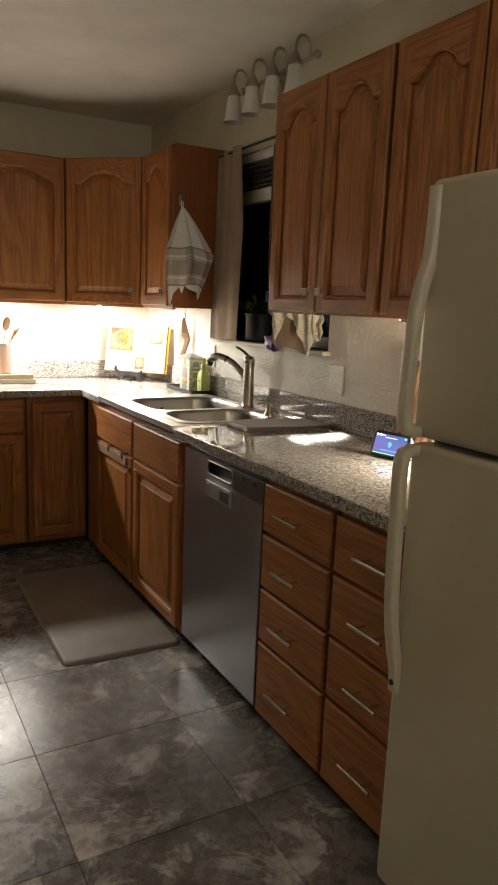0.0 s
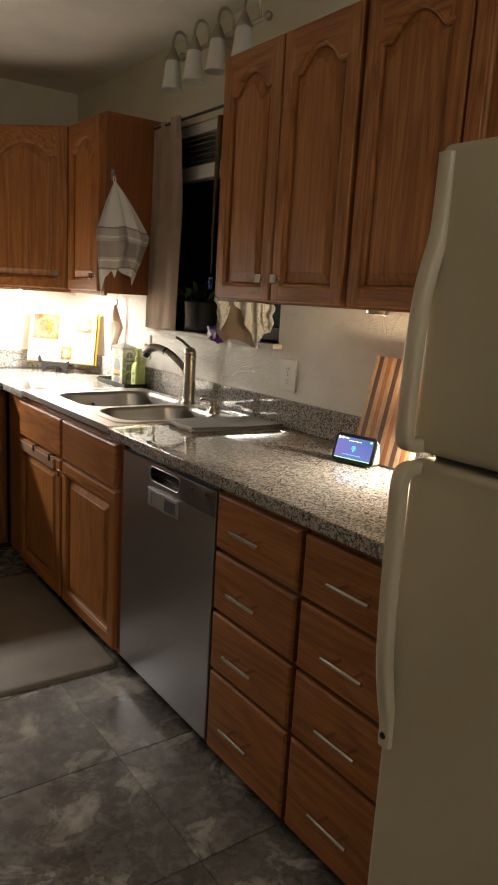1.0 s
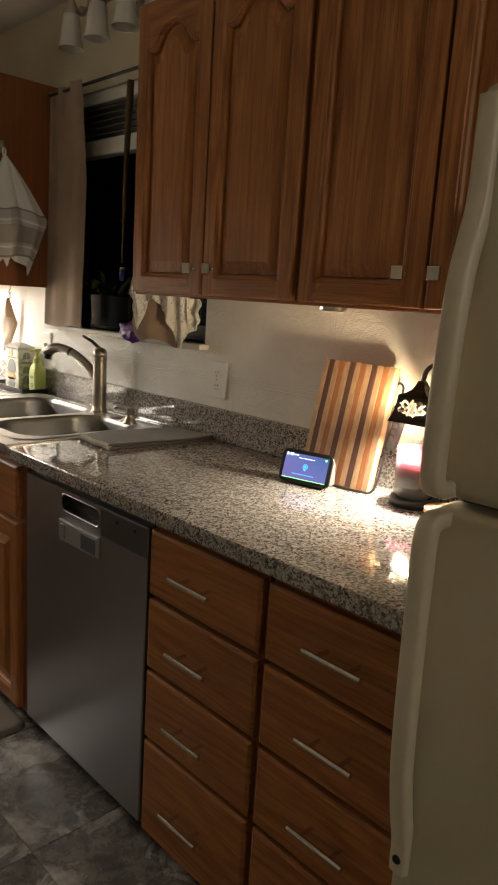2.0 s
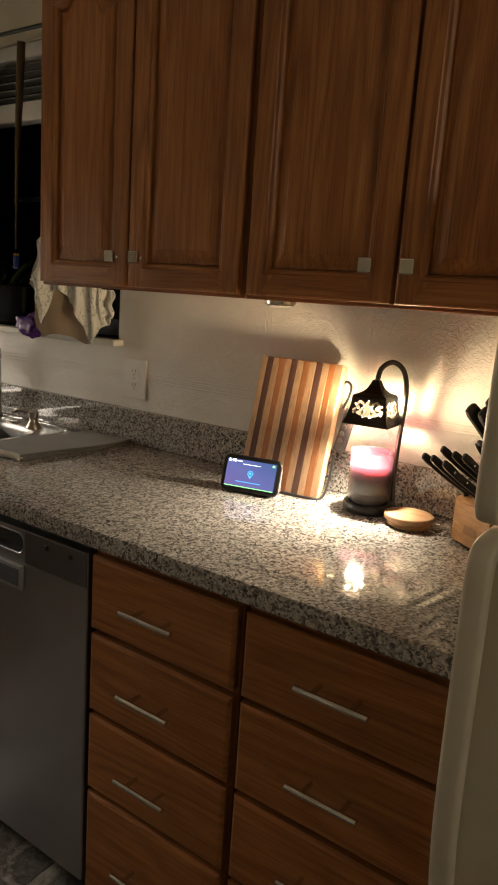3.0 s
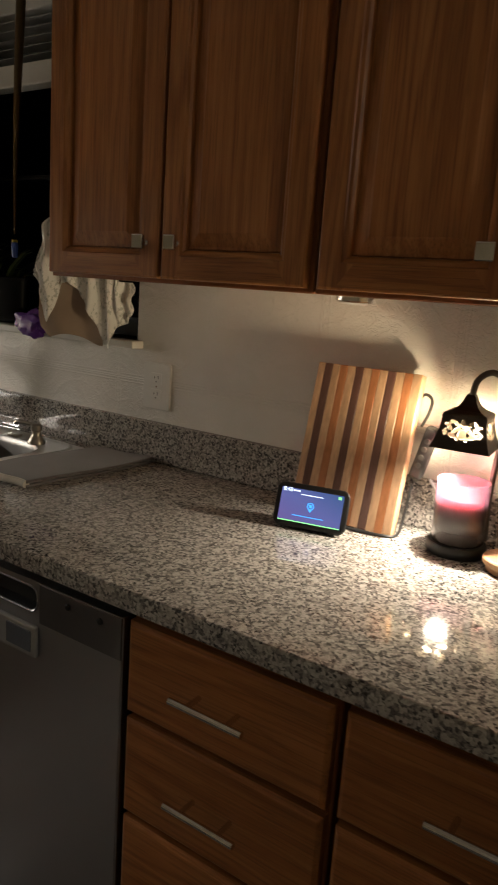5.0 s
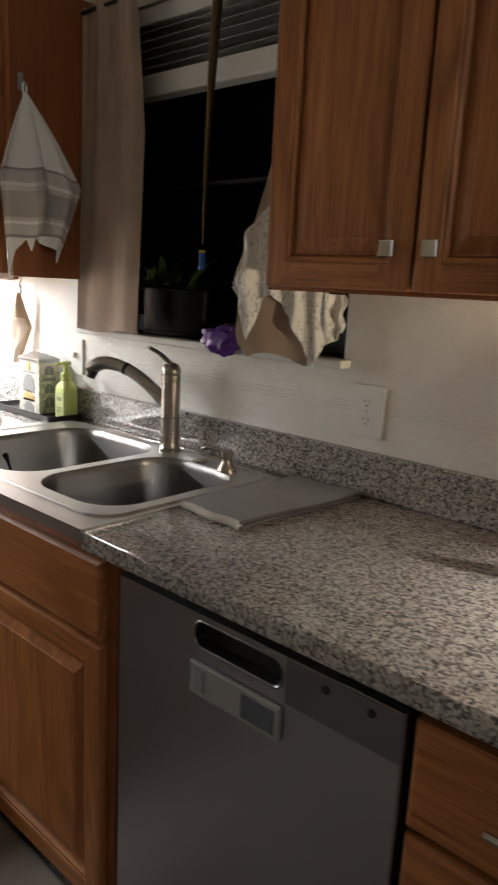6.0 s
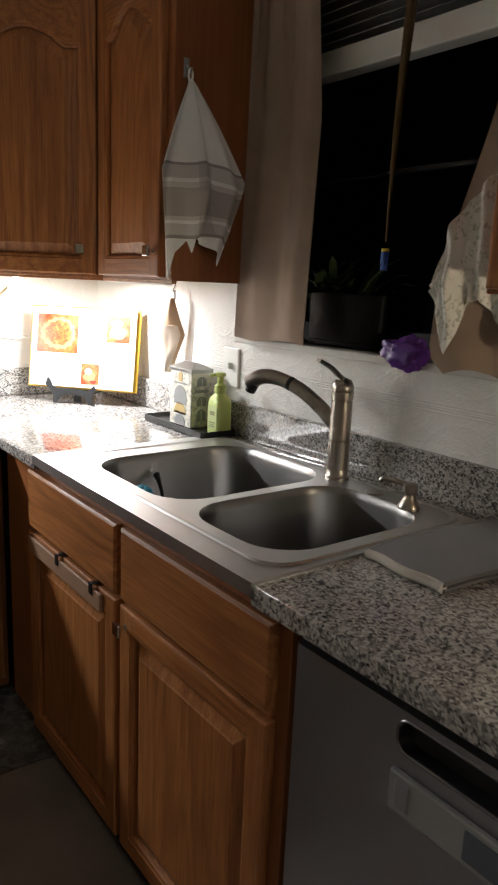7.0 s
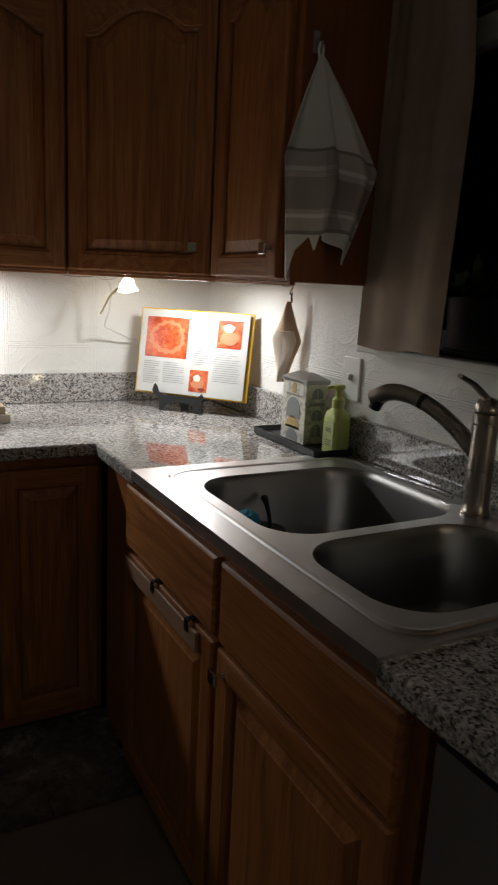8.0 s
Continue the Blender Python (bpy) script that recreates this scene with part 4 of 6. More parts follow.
# ---- tap and soap pump ----
def faucet():
    f = thing("kitchen_faucet", (1.560, 2.868, TOP + 0.005), "brushed nickel pull-out kitchen tap with a top lever", "faucet")
    c = (1.560, 2.868, TOP + 0.005)
    part("body", lathe(c, [(0.031, 0), (0.031, 0.006), (0.0275, 0.010), (0.0265, 0.030), (0.0265, 0.095), (0.0248, 0.096), (0.0248, 0.098), (0.0262, 0.099), (0.0255, 0.190), (0.0238, 0.191), (0.0238, 0.194), (0.0262, 0.195), (0.0268, 0.202), (0.0268, 0.212), (0.0250, 0.214), (0.0262, 0.216), (0.0258, 0.227), (0.020, 0.240), (0.008, 0.246)], 32), NICKEL, f, "", True)
    path = bend([(1.556, 2.876, 1.045), (1.545, 2.925, 1.085), (1.528, 2.985, 1.122), (1.508, 3.045, 1.142), (1.492, 3.092, 1.142), (1.480, 3.130, 1.122)], 6)
    k = len(path)
    sp = part("spout", tube(path[: k // 2], [0.0182 - 0.0015 * i / k for i in range(k // 2)], 20), NICKEL, f, "", True)
    part("seal_ring", tube(path[k // 2 - 1: k // 2 + 1], 0.0178, 20), BLACK, sp)
    head = path[k // 2:]
    part("spray_head", tube(head, [0.0175 + 0.0035 * (i / len(head)) for i in range(len(head))], 20), NICKEL, sp, "", True)
    e = Vector(head[-1])
    part("nozzle", tube([e + Vector((0.003, -0.014, 0.004)), e + Vector((-0.001, -0.004, -0.022))], [0.017, 0.014], 16), BLACK, sp)
    lev = bend([(1.560, 2.868, 1.158), (1.545, 2.872, 1.172), (1.525, 2.880, 1.190), (1.497, 2.890, 1.206)], 5)
    loops = []
    for i, p in enumerate(lev):
        s = i / (len(lev) - 1)
        w, h = 0.012 + 0.004 * math.sin(s * 3.1), 0.008 - 0.003 * s
        loops.append([p + Vector((0.3, 0.95, 0)) * (w * math.cos(a)) + Vector((0.5, 0, 0.85)) * (h * math.sin(a)) for a in [2 * math.pi * j / 14 for j in range(14)]])
    part("lever", loft(loops), NICKEL, f, "", True)
    f.location += Vector((0.024, 0.006, 0))
    part("cover_plate", lathe((1.570, 2.735, TOP + 0.005), [(0.021, 0), (0.021, 0.003), (0.016, 0.005), (0.0, 0.005)], 24), NICKEL, None, "", True)
    d = thing("soap_pump", (1.550, 2.618, TOP + 0.005), "brushed nickel soap pump set in the sink's rim", "soap dispenser")
    c = (1.550, 2.618, TOP + 0.005)
    part("base", lathe(c, [(0.024, 0), (0.024, 0.006), (0.016, 0.018), (0.0125, 0.026), (0.0125, 0.034), (0.0155, 0.037), (0.0155, 0.052), (0.011, 0.056), (0.0, 0.056)], 24), NICKEL, d, "", True)
    part("nozzle", tube(bend([(1.550, 2.618, 0.968), (1.545, 2.645, 0.971), (1.538, 2.678, 0.972), (1.535, 2.690, 0.965)]), 0.0058, 12), NICKEL, d, "", True)


faucet()
for ob in list(scene.objects):
    if ob.name.startswith("cover_plate"):
        tagged(ob, "round nickel cover over a spare tap hole", "hole cover")


def sink_things():
    w = thing("bowl", (1.245, 3.175, 0.717), "grey glazed bowl standing in the sink", "bowl")
    part("shell", lathe((1.245, 3.175, 0.7165), [(0.030, 0), (0.036, 0.003), (0.055, 0.050), (0.064, 0.108), (0.062, 0.108), (0.052, 0.050), (0.030, 0.010), (0.0, 0.008)], 32), mat("grey_glaze", (0.32, 0.32, 0.31), 0.3), w, "", True)
    s = thing("dish_brush", (1.27, 3.20, 0.79), "black-handled dish brush with blue scrubber resting in a bowl", "dish brush")
    part("handle", tube(bend([(1.245, 3.150, 0.770), (1.283, 3.195, 0.822), (1.300, 3.240, 0.852), (1.308, 3.270, 0.866)]), [0.0045 + 0.005 * (i / 24) ** 3 for i in range(25)], 10), BLACK, s, "", True)
    bm = bmesh.new()
    bmesh.ops.create_icosphere(bm, subdivisions=4, radius=0.030)
    for v in bm.verts:
        v.co = Vector((1.222, 3.195, 0.838)) + v.co * (1 + 0.22 * noise.noise(v.co * 140))
    part("scrubber", bm, mat("blue_scrubber", (0.10, 0.42, 0.60), 0.8), s)


sink_things()


# ---- corner of the worktop ----
def tray_group():
    t = thing("tray", (1.588, 3.565, TOP), "shallow black rectangular tray beside the sink", "tray")
    out = [rounded(1.526 + i, 1.652 - i, 3.388 + i, 3.742 - i, 0.012, TOP + h, 4) for i, h in ((0.006, 0), (0, 0.004), (0, 0.022), (0.004, 0.022), (0.006, 0.008), (0.008, 0.006))]
    part("shell", loft(out), BLACK, t, "", True)
    z = TOP + 0.0065
    k = thing("tea_tin", (1.612, 3.588, z), "house-shaped printed metal tin with cream and grey pictures", "tin")
    tin_face = mat("tin_print", (0.55, 0.56, 0.52), 0.35, 0.3)
    x0, x1, y0, y1, zt = 1.572, 1.649, 3.522, 3.650, z + 0.185
    nt = Net(tin_face)
    nt.out(Base_Color=nt.ramp(nt.noise(nt.coords(), 70.0, 3), (0.40, (0.42, 0.42, 0.37)), (0.48, (0.64, 0.62, 0.53)), (0.62, (0.72, 0.69, 0.60))))
    part("body", box(x0, x1, y0, y1, z, zt, 0.003, 2), tin_face, k)
    ym, xm = (y0 + y1) / 2, (x0 + x1) / 2
    roof = loft([[(x0 - 0.002, y0 - 0.002, q), (x1 + 0.002, y0 - 0.002, q), (x1 + 0.002, y1 + 0.002, q), (x0 - 0.002, y1 + 0.002, q)] for q in (zt - 0.012, zt)] +
                [[(xm - 0.006, ym - 0.030, zt + 0.018), (xm + 0.006, ym - 0.030, zt + 0.018), (xm + 0.006, ym + 0.030, zt + 0.018), (xm - 0.006, ym + 0.030, zt + 0.018)]])
    part("lid", roof, mat("tin_lid", (0.40, 0.40, 0.38), 0.32, 0.7), k, "grey metal lid shaped like a roof")
    navy, gold, pale = mat("tin_navy", (0.26, 0.265, 0.26), 0.4), mat("tin_gold", (0.48, 0.35, 0.13), 0.4), mat("tin_pale", (0.68, 0.68, 0.62), 0.4)

    def arch(face, c, w, h, material, name, lift=0.0012):
        pts = [(-w / 2, 0), (w / 2, 0)] + [(w / 2 * math.cos(a), h - w / 2 + w / 2 * math.sin(a)) for a in [math.pi * j / 10 for j in range(11)]]
        if face == "x":
            lp = [[(x0 - d, c[0] - p, c[1] + q) for p, q in pts] for d in (-0.001, lift)]
        else:
            lp = [[(c[0] + p, y0 - d, c[1] + q) for p, q in pts] for d in (-0.001, lift)]
        part(name, loft(lp), material, k)

    arch("x", (ym, z + 0.070), 0.074, 0.060, navy, "shop_window")
    arch("x", (ym, z + 0.045), 0.072, 0.030, gold, "shop_front")
    arch("x", (ym, z + 0.004), 0.062, 0.034, navy, "doorway")
    for dy, mm in ((-0.042, pale), (0.0, gold), (0.042, pale)):
        arch("x", (ym + dy, z + 0.142), 0.022, 0.030, mm, "small_window")
    for zz, hh in ((0.022, 0.036), (0.070, 0.030), (0.132, 0.030)):
        arch("y", (xm, z + zz), 0.036, hh, navy, "window_picture")
        part("glazing_bar", box(xm - 0.0008, xm + 0.0008, y0 - 0.002, y0 - 0.001, z + zz, z + zz + hh - 0.004), pale, k)
    part("sign_shape", box(x0 - 0.0014, x0, ym - 0.040, ym + 0.040, z + 0.134, z + 0.139), navy, k)
    part("sign_shape", box(xm - 0.026, xm + 0.026, y0 - 0.0014, y0, z + 0.112, z + 0.121), navy, k)
    part("ledge", box(x0 - 0.002, x0, y0 + 0.004, y1 - 0.004, z + 0.176, z + 0.179), gold, k)

    b = thing("hand_soap", (1.612, 3.430, z), "pale green plastic hand soap bottle with a pump top", "soap bottle")
    lime = mat("lime_plastic", (0.50, 0.58, 0.16), 0.35, Subsurface_Weight=0.1)
    cx, cy = 1.612, 3.422
    body = [[(cx + p[0], cy + p[1], z + h) for p in [(q[0], q[1]) for q in rounded(-w, w, -d, d, r, 0, 5)]] for w, d, r, h in
            ((0.024, 0.030, 0.010, 0), (0.026, 0.033, 0.012, 0.004), (0.026, 0.033, 0.014, 0.098), (0.024, 0.030, 0.018, 0.112), (0.016, 0.017, 0.0155, 0.124), (0.0145, 0.0145, 0.014, 0.128))]
    part("bottle", loft(body), lime, b, "", True)
    part("label_patch", box(cx - 0.0272, cx - 0.0255, cy - 0.024, cy + 0.024, z + 0.018, z + 0.088), mat("soap_label", (0.44, 0.50, 0.20), 0.5), b)
    for q, w in ((0.060, 0.012), (0.036, 0.016), (0.030, 0.012), (0.024, 0.014)):
        part("label_line", box(cx - 0.0280, cx - 0.0270, cy - w, cy + w, z + q, z + q + (0.012 if q > 0.05 else 0.003)), mat("soap_print", (0.20, 0.20, 0.08), 0.5), b)
    pump = part("pump", lathe((cx, cy, z + 0.126), [(0.0175, 0), (0.0175, 0.022), (0.012, 0.028), (0.0095, 0.030), (0.0095, 0.048), (0.013, 0.050), (0.0165, 0.053), (0.0165, 0.060), (0.012, 0.063), (0.0, 0.063)], 22), lime, b, "", True)
    part("nozzle", tube(bend([(cx, cy, z + 0.181), (cx - 0.018, cy + 0.008, z + 0.181), (cx - 0.030, cy + 0.013, z + 0.177)]), 0.005, 10), lime, pump, "", True)


tray_group()


SLOT_GREY = mat("slot_shadow_grey", (0.20, 0.19, 0.18), 0.6)


def plate(name, y0, y1, z0, z1, label, sockets=True):
    p = thing(name, (WX - 0.004, (y0 + y1) / 2, z0), label, "outlet")
    part("cover", box(WX - 0.012, WX - 0.0042, y0, y1, z0, z1, 0.003, 2), WHITE_PLASTIC, p)
    ym, zm = (y0 + y1) / 2, (z0 + z1) / 2
    if sockets:
        for dz in (0.021, -0.021):
            s = part("socket", box(WX - 0.0135, WX - 0.0115, ym - 0.017, ym + 0.017, zm + dz - 0.014, zm + dz + 0.014, 0.0008), WHITE_PLASTIC, p)
            for dy, h in ((-0.006, 0.0045), (0.006, 0.0035)):
                part("slot", box(WX - 0.0142, WX - 0.0132, ym + dy - 0.001, ym + dy + 0.001, zm + dz - h + 0.003, zm + dz + h + 0.003), SLOT_GREY, s)
            part("slot", box(WX - 0.0142, WX - 0.0132, ym - 0.002, ym + 0.002, zm + dz - 0.010, zm + dz - 0.006), SLOT_GREY, s)
    else:
        part("toggle", box(WX - 0.024, WX - 0.0115, ym - 0.005, ym + 0.005, zm - 0.004, zm + 0.014, 0.002, 2), WHITE_PLASTIC, p)
    part("screw", box(WX - 0.0128, WX - 0.0118, ym - 0.002, ym + 0.002, zm - 0.002, zm + 0.002), CHROME, p)


plate("wall_outlet", 2.251, 2.342, 1.050, 1.172, "white double wall outlet above the granite upstand")
plate("light_switch", 3.412, 3.490, 1.060, 1.180, "white wall switch plate with a small toggle", False)


def potholder():
    hook = thing("cup_hook", (1.640, 3.742, UZ0 - 0.004), "small metal hook under the wall cupboard", "hook")
    part("shank", tube(bend([(1.640, 3.742, UZ0 - 0.004), (1.640, 3.742, UZ0 - 0.020), (1.634, 3.746, UZ0 - 0.034), (1.640, 3.752, UZ0 - 0.040), (1.645, 3.747, UZ0 - 0.033)]), 0.0022, 8), CHROME, hook)
    tan, cream = woven("potholder_tan", (0.58, 0.41, 0.26)), woven("potholder_cream", (0.72, 0.60, 0.48))
    p = thing("potholder", (1.640, 3.742, 1.09), "tan quilted oven cloth with a cream pocket hanging by its corner", "potholder")
    part("loop", tube(bend([(1.640, 3.742, 1.312), (1.639, 3.743, 1.330), (1.640, 3.744, 1.341)]), 0.003, 8), mat("dark_tape", (0.10, 0.09, 0.08), 0.9), p)

    def fn(u, v, off=0.0, v0=0.0):
        w = v0 + (1 - v0) * v
        half = 0.049 * (w / 0.48 if w < 0.48 else max(0.05, (1.05 - w) / 0.57))
        z = 1.315 - 0.245 * w
        s = 2 * u - 1
        return (1.625 - off + 0.010 * s * s - 0.52 * half * s - 0.006 * math.sin(8 * w) * (1 - abs(s)), 3.742 + 0.012 * w + 0.85 * half * s, z)

    sheet(fn, 18, 30, 0.008, tan, "back", p)
    sheet(lambda u, v: fn(0.08 + 0.84 * u, v, 0.008, 0.36), 18, 20, 0.005, cream, "pocket", p, "cream quilted pocket")


potholder()


# ---- cookbook on its stand ----
def cookbook():
    BL, BR = Vector((1.330, 4.285, 0.966)), Vector((1.612, 3.955, 0.966))
    right = (BR - BL).normalized()
    w = (BR - BL).length
    lean = Vector((-right.y, right.x, 0)) * 0.16     # away from the reader
    up = (Vector((0, 0, 1)) + lean).normalized()
    out = right.cross(up).normalized()
    at = Matrix((right, up, out)).transposed().to_4x4()
    at.translation = BL
    h = 0.302
    b = thing("cookbook", tuple((BL + BR) / 2), "open cookbook with yellow covers and orange food photographs on a stand", "book")
    yellow = mat("yellow_cover", (0.62, 0.38, 0.02), 0.45)
    page = mat("page_paper", (0.52, 0.51, 0.475), 0.6)
    ink = mat("print_grey", (0.25, 0.25, 0.26), 0.7)
    part("cover", moved(box(0, w, 0, h, -0.010, -0.004, 0.002), at), yellow, b, "yellow cloth cover")

    def leaf(u0, u1, flip):
        def fn(u, v):
            s = u if not flip else 1 - u
            return at @ Vector((u0 + (u1 - u0) * u, 0.006 + (h - 0.012) * v, 0.006 + 0.014 * math.sin(math.pi * min(1, s * 1.15)) ** 0.8 * (0.35 + 0.65 * s) - 0.004 * s))
        return fn

    for u0, u1, fl in ((0.012, w / 2, False), (w / 2, w - 0.012, True)):
        sheet(leaf(u0, u1, fl), 18, 2, 0.003, page, "page_block", b)

    def lay(u0, u1, v0, v1, z, material, name, zt=0.0012):
        return part(name, moved(box(u0, u1, v0, v1, z, z + zt), at), material, b)

    def height(u):
        s = (u - 0.012) / (w / 2 - 0.012) if u < w / 2 else (w - 0.012 - u) / (w / 2 - 0.012)
        s = max(0.0, min(1.0, s))
        return 0.006 + 0.014 * max(0, math.sin(math.pi * min(1, s * 1.15))) ** 0.8 * (0.35 + 0.65 * s) - 0.004 * s + 0.0022

    def photo(name, seed):
        m = mat(name, (0.6, 0.2, 0.05), 0.4)
        n = Net(m)
        v = n.coords()
        a, c = n.noise(v, 18.0 + seed, 3, 0.6, 0.8), n.noise(v, 120.0, 3)
        col = n.ramp(a, (0.25, (0.16, 0.018, 0.006)), (0.42, (0.42, 0.055, 0.012)), (0.58, (0.55, 0.11, 0.025)), (0.75, (0.62, 0.30, 0.13)))
        n.out(Base_Color=n.mix(0.4, col, n.ramp(c, (0.3, g(0.6)), (0.7, g(1.2))), "MULTIPLY"))
        return m

    def curved(u0, u1, v0, v1, material, name):
        lo = lambda u, v: at @ Vector((u0 + (u1 - u0) * u, v0 + (v1 - v0) * v, height(u0 + (u1 - u0) * u)))
        sheet(lo, 10, 1, 0.0006, material, name, b)

    pm = [photo("photo_print_%d" % i, i * 7) for i in range(3)]
    curved(0.036, 0.196, 0.130, 0.270, pm[0], "photograph")
    curved(0.216, 0.290, 0.020, 0.096, pm[1], "photograph")
    curved(0.312, 0.400, 0.178, 0.272, pm[2], "photograph")
    crust = mat("photo_crust", (0.50, 0.19, 0.085), 0.5)

    def blob(cu, cv, ru, rv, r0, r1, waves, lift, material):
        """A wavy disc or ring printed in a photograph."""
        def fn(u, v):
            a = 2 * math.pi * u
            r = r0 + (r1 - r0) * v
            r *= 1 + (0.06 * math.sin(a * waves) + 0.04 * math.sin(a * 3 + cu * 90)) * v
            p, q = cu + ru * r * math.cos(a), cv + rv * r * math.sin(a)
            return at @ Vector((p, q, height(p) + lift))
        sheet(fn, 54, 3, 0.0003, material, "photo_shape", b)

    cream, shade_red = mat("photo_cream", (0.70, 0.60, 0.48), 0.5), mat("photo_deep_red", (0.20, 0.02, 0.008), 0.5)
    blob(0.120, 0.200, 0.068, 0.058, 0.02, 1.0, 15, 0.0007, crust)
    blob(0.122, 0.203, 0.054, 0.044, 0.02, 1.0, 9, 0.0012, photo("photo_filling", 34))
    blob(0.252, 0.050, 0.026, 0.020, 0.02, 1.0, 4, 0.0007, crust)
    blob(0.246, 0.068, 0.015, 0.012, 0.02, 1.0, 5, 0.0012, cream)
    blob(0.356, 0.212, 0.034, 0.022, 0.02, 1.0, 4, 0.0007, crust)
    blob(0.352, 0.246, 0.020, 0.014, 0.02, 1.0, 5, 0.0012, cream)
    blob(0.268, 0.030, 0.014, 0.006, 0.02, 1.0, 3, 0.0012, shade_red)
    rng = random.Random(3)

    def lines(u0, u1, v0, v1, step=0.0075):
        v = v1
        while v > v0:
            e = u1 - (u1 - u0) * rng.choice((0, 0.05, 0.1, 0.35))
            curved(u0, e, v, v + 0.0016, ink, "print_line")
            v -= step

    lines(0.036, 0.105, 0.030, 0.112)
    lines(0.116, 0.196, 0.040, 0.112)
    lines(0.222, 0.290, 0.110, 0.250)
    lines(0.306, 0.405, 0.060, 0.160)
    # black metal stand with a cat-shaped front
    s = thing("book_stand", tuple((BL + BR) / 2 - Vector((0, 0, 0.05))), "black metal cookbook stand with a cat-shaped front", "book stand")
    iron = mat("black_iron", (0.015, 0.015, 0.016), 0.5)
    base = Matrix((right, Vector((0, 0, 1)), right.cross(Vector((0, 0, 1))))).transposed().to_4x4()
    base.translation = Vector((BL.x, BL.y, TOP))
    cat = [(0.098, 0.088), (0.092, 0.070), (0.098, 0.058), (0.112, 0.050), (0.122, 0.030), (0.120, 0.002), (0.134, 0.002), (0.150, 0.024), (0.180, 0.036), (0.215, 0.036), (0.245, 0.030), (0.262, 0.002), (0.276, 0.002), (0.278, 0.034), (0.290, 0.062),
           (0.284, 0.074), (0.270, 0.060), (0.255, 0.052), (0.200, 0.056), (0.140, 0.056), (0.120, 0.064), (0.112, 0.084), (0.104, 0.094)]
    part("cat_front", moved(loft([[(p, q, d) for p, q in cat] for d in (0.030, 0.033)]), base), iron, s)
    part("shelf", moved(box(0.12, 0.28, 0.042, 0.046, -0.045, 0.030), base), iron, s)
    part("back_leg", moved(box(0.188, 0.216, 0.001, 0.044, -0.006, -0.002), base), iron, s)
    part("back_rest", moved(box(0.190, 0.214, 0.044, 0.24, -0.075, -0.071), base @ pose(0, 0.0, 0, -8, 0, 0)), iron, s)


cookbook()


def clip_lamp():
    """Lamp cable bundled with a ribbon under the corner cupboard, and its light bar."""
    white = mat("cable_white", (0.62, 0.60, 0.55), 0.45)
    w = thing("lamp_cable", (1.20, 4.25, UZ0 - 0.005), "white lamp cable tied with yellowed tape under the cupboard", "cable")
    part("cord", tube(bend([(1.02, 4.22, 1.368), (1.08, 4.24, 1.358), (1.15, 4.25, 1.358), (1.205, 4.255, 1.362), (1.235, 4.262, 1.320), (1.235, 4.28, 1.250), (1.226, 4.30, 1.195), (1.26, 4.33, 1.180), (1.32, 4.36, 1.155), (1.37, 4.38, 1.14)], 6), 0.0030, 8), white, w, "", True)
    part("cord", tube(bend([(1.16, 4.24, 1.370), (1.20, 4.25, 1.352), (1.235, 4.252, 1.355), (1.262, 4.25, 1.366)], 6), 0.0026, 8), white, w, "", True)
    tape = mat("yellowed_tape", (0.80, 0.72, 0.44), 0.4, Transmission_Weight=0.3)

    def ribbon(u, v):
        p = [Vector(q) for q in ((1.292, 4.235, 1.352), (1.262, 4.238, 1.338), (1.225, 4.242, 1.300), (1.195, 4.246, 1.240))]
        k = v * 3
        i = min(2, int(k))
        c = p[i].lerp(p[i + 1], k - i)
        wd = 0.034 * (1 - v) + 0.006
        return c + Vector((0.5, -0.1 + 0.6 * math.sin(5 * v), 0.8)) * (wd * (u - 0.5)) + Vector((0, 0.010 * math.sin(u * 9 + v * 7), 0))

    sheet(ribbon, 10, 18, 0.001, tape, "tape", w)
    glow = mat("wrapped_bulb", (0.9, 0.85, 0.6), 0.4)
    Net(glow).out(Emission_Color=(1.0, 0.92, 0.68, 1), Emission_Strength=2.2)

    def crumple(u, v):
        a = 2 * math.pi * u
        r = (0.003 + 0.021 * v ** 0.7) * (1 + 0.38 * math.sin(4 * a + 3 * v) + 0.15 * math.sin(9 * a))
        c = Vector((1.252, 4.238, 1.318)).lerp(Vector((1.300, 4.226, 1.345)), v)
        return c + Vector((0.5, -0.2, -0.8)) * (r * math.cos(a)) + Vector((0.1, 0.95, -0.1)) * (r * math.sin(a))

    sheet(crumple, 44, 12, 0.0012, glow, "wrapped_bulb", w, "lit bulb wrapped in crumpled tape").visible_shadow = False
    lit = mat("lit_diffuser", (1, 0.95, 0.85), 0.4)
    n = Net(lit)
    n.out(Emission_Color=(1.0, 0.93, 0.80, 1), Emission_Strength=8.0)
    b = thing("light_bar", (1.40, 3.985, UZ0 - 0.01), "slim lit lamp under the corner cupboard", "lamp")
    part("housing", box(1.330, 1.470, 3.960, 4.010, UZ0 - 0.010, UZ0 - 0.0045, 0.002), white, b)
    part("diffuser", box(1.335, 1.465, 3.965, 4.005, UZ0 - 0.0125, UZ0 - 0.0105), lit, b)
    s = thing("light_bar", (1.5, 3.6, UZ0 - 0.01), "slim unlit lamp strip under the narrow wall cupboard", "lamp")
    part("housing", box(1.40, 1.425, 3.40, 3.74, UZ0 - 0.016, UZ0 - 0.0045, 0.002), WHITE_PLASTIC, s)
    k = thing("puck_light", (1.50, 1.66, UZ0 - 0.01), "small round unlit lamp under the wall cupboard", "lamp")
    part("ring", lathe((1.47, 1.665, UZ0 - 0.0145), [(0.030, 0), (0.034, 0.003), (0.034, 0.010)], 26), CHROME, k, "", True)
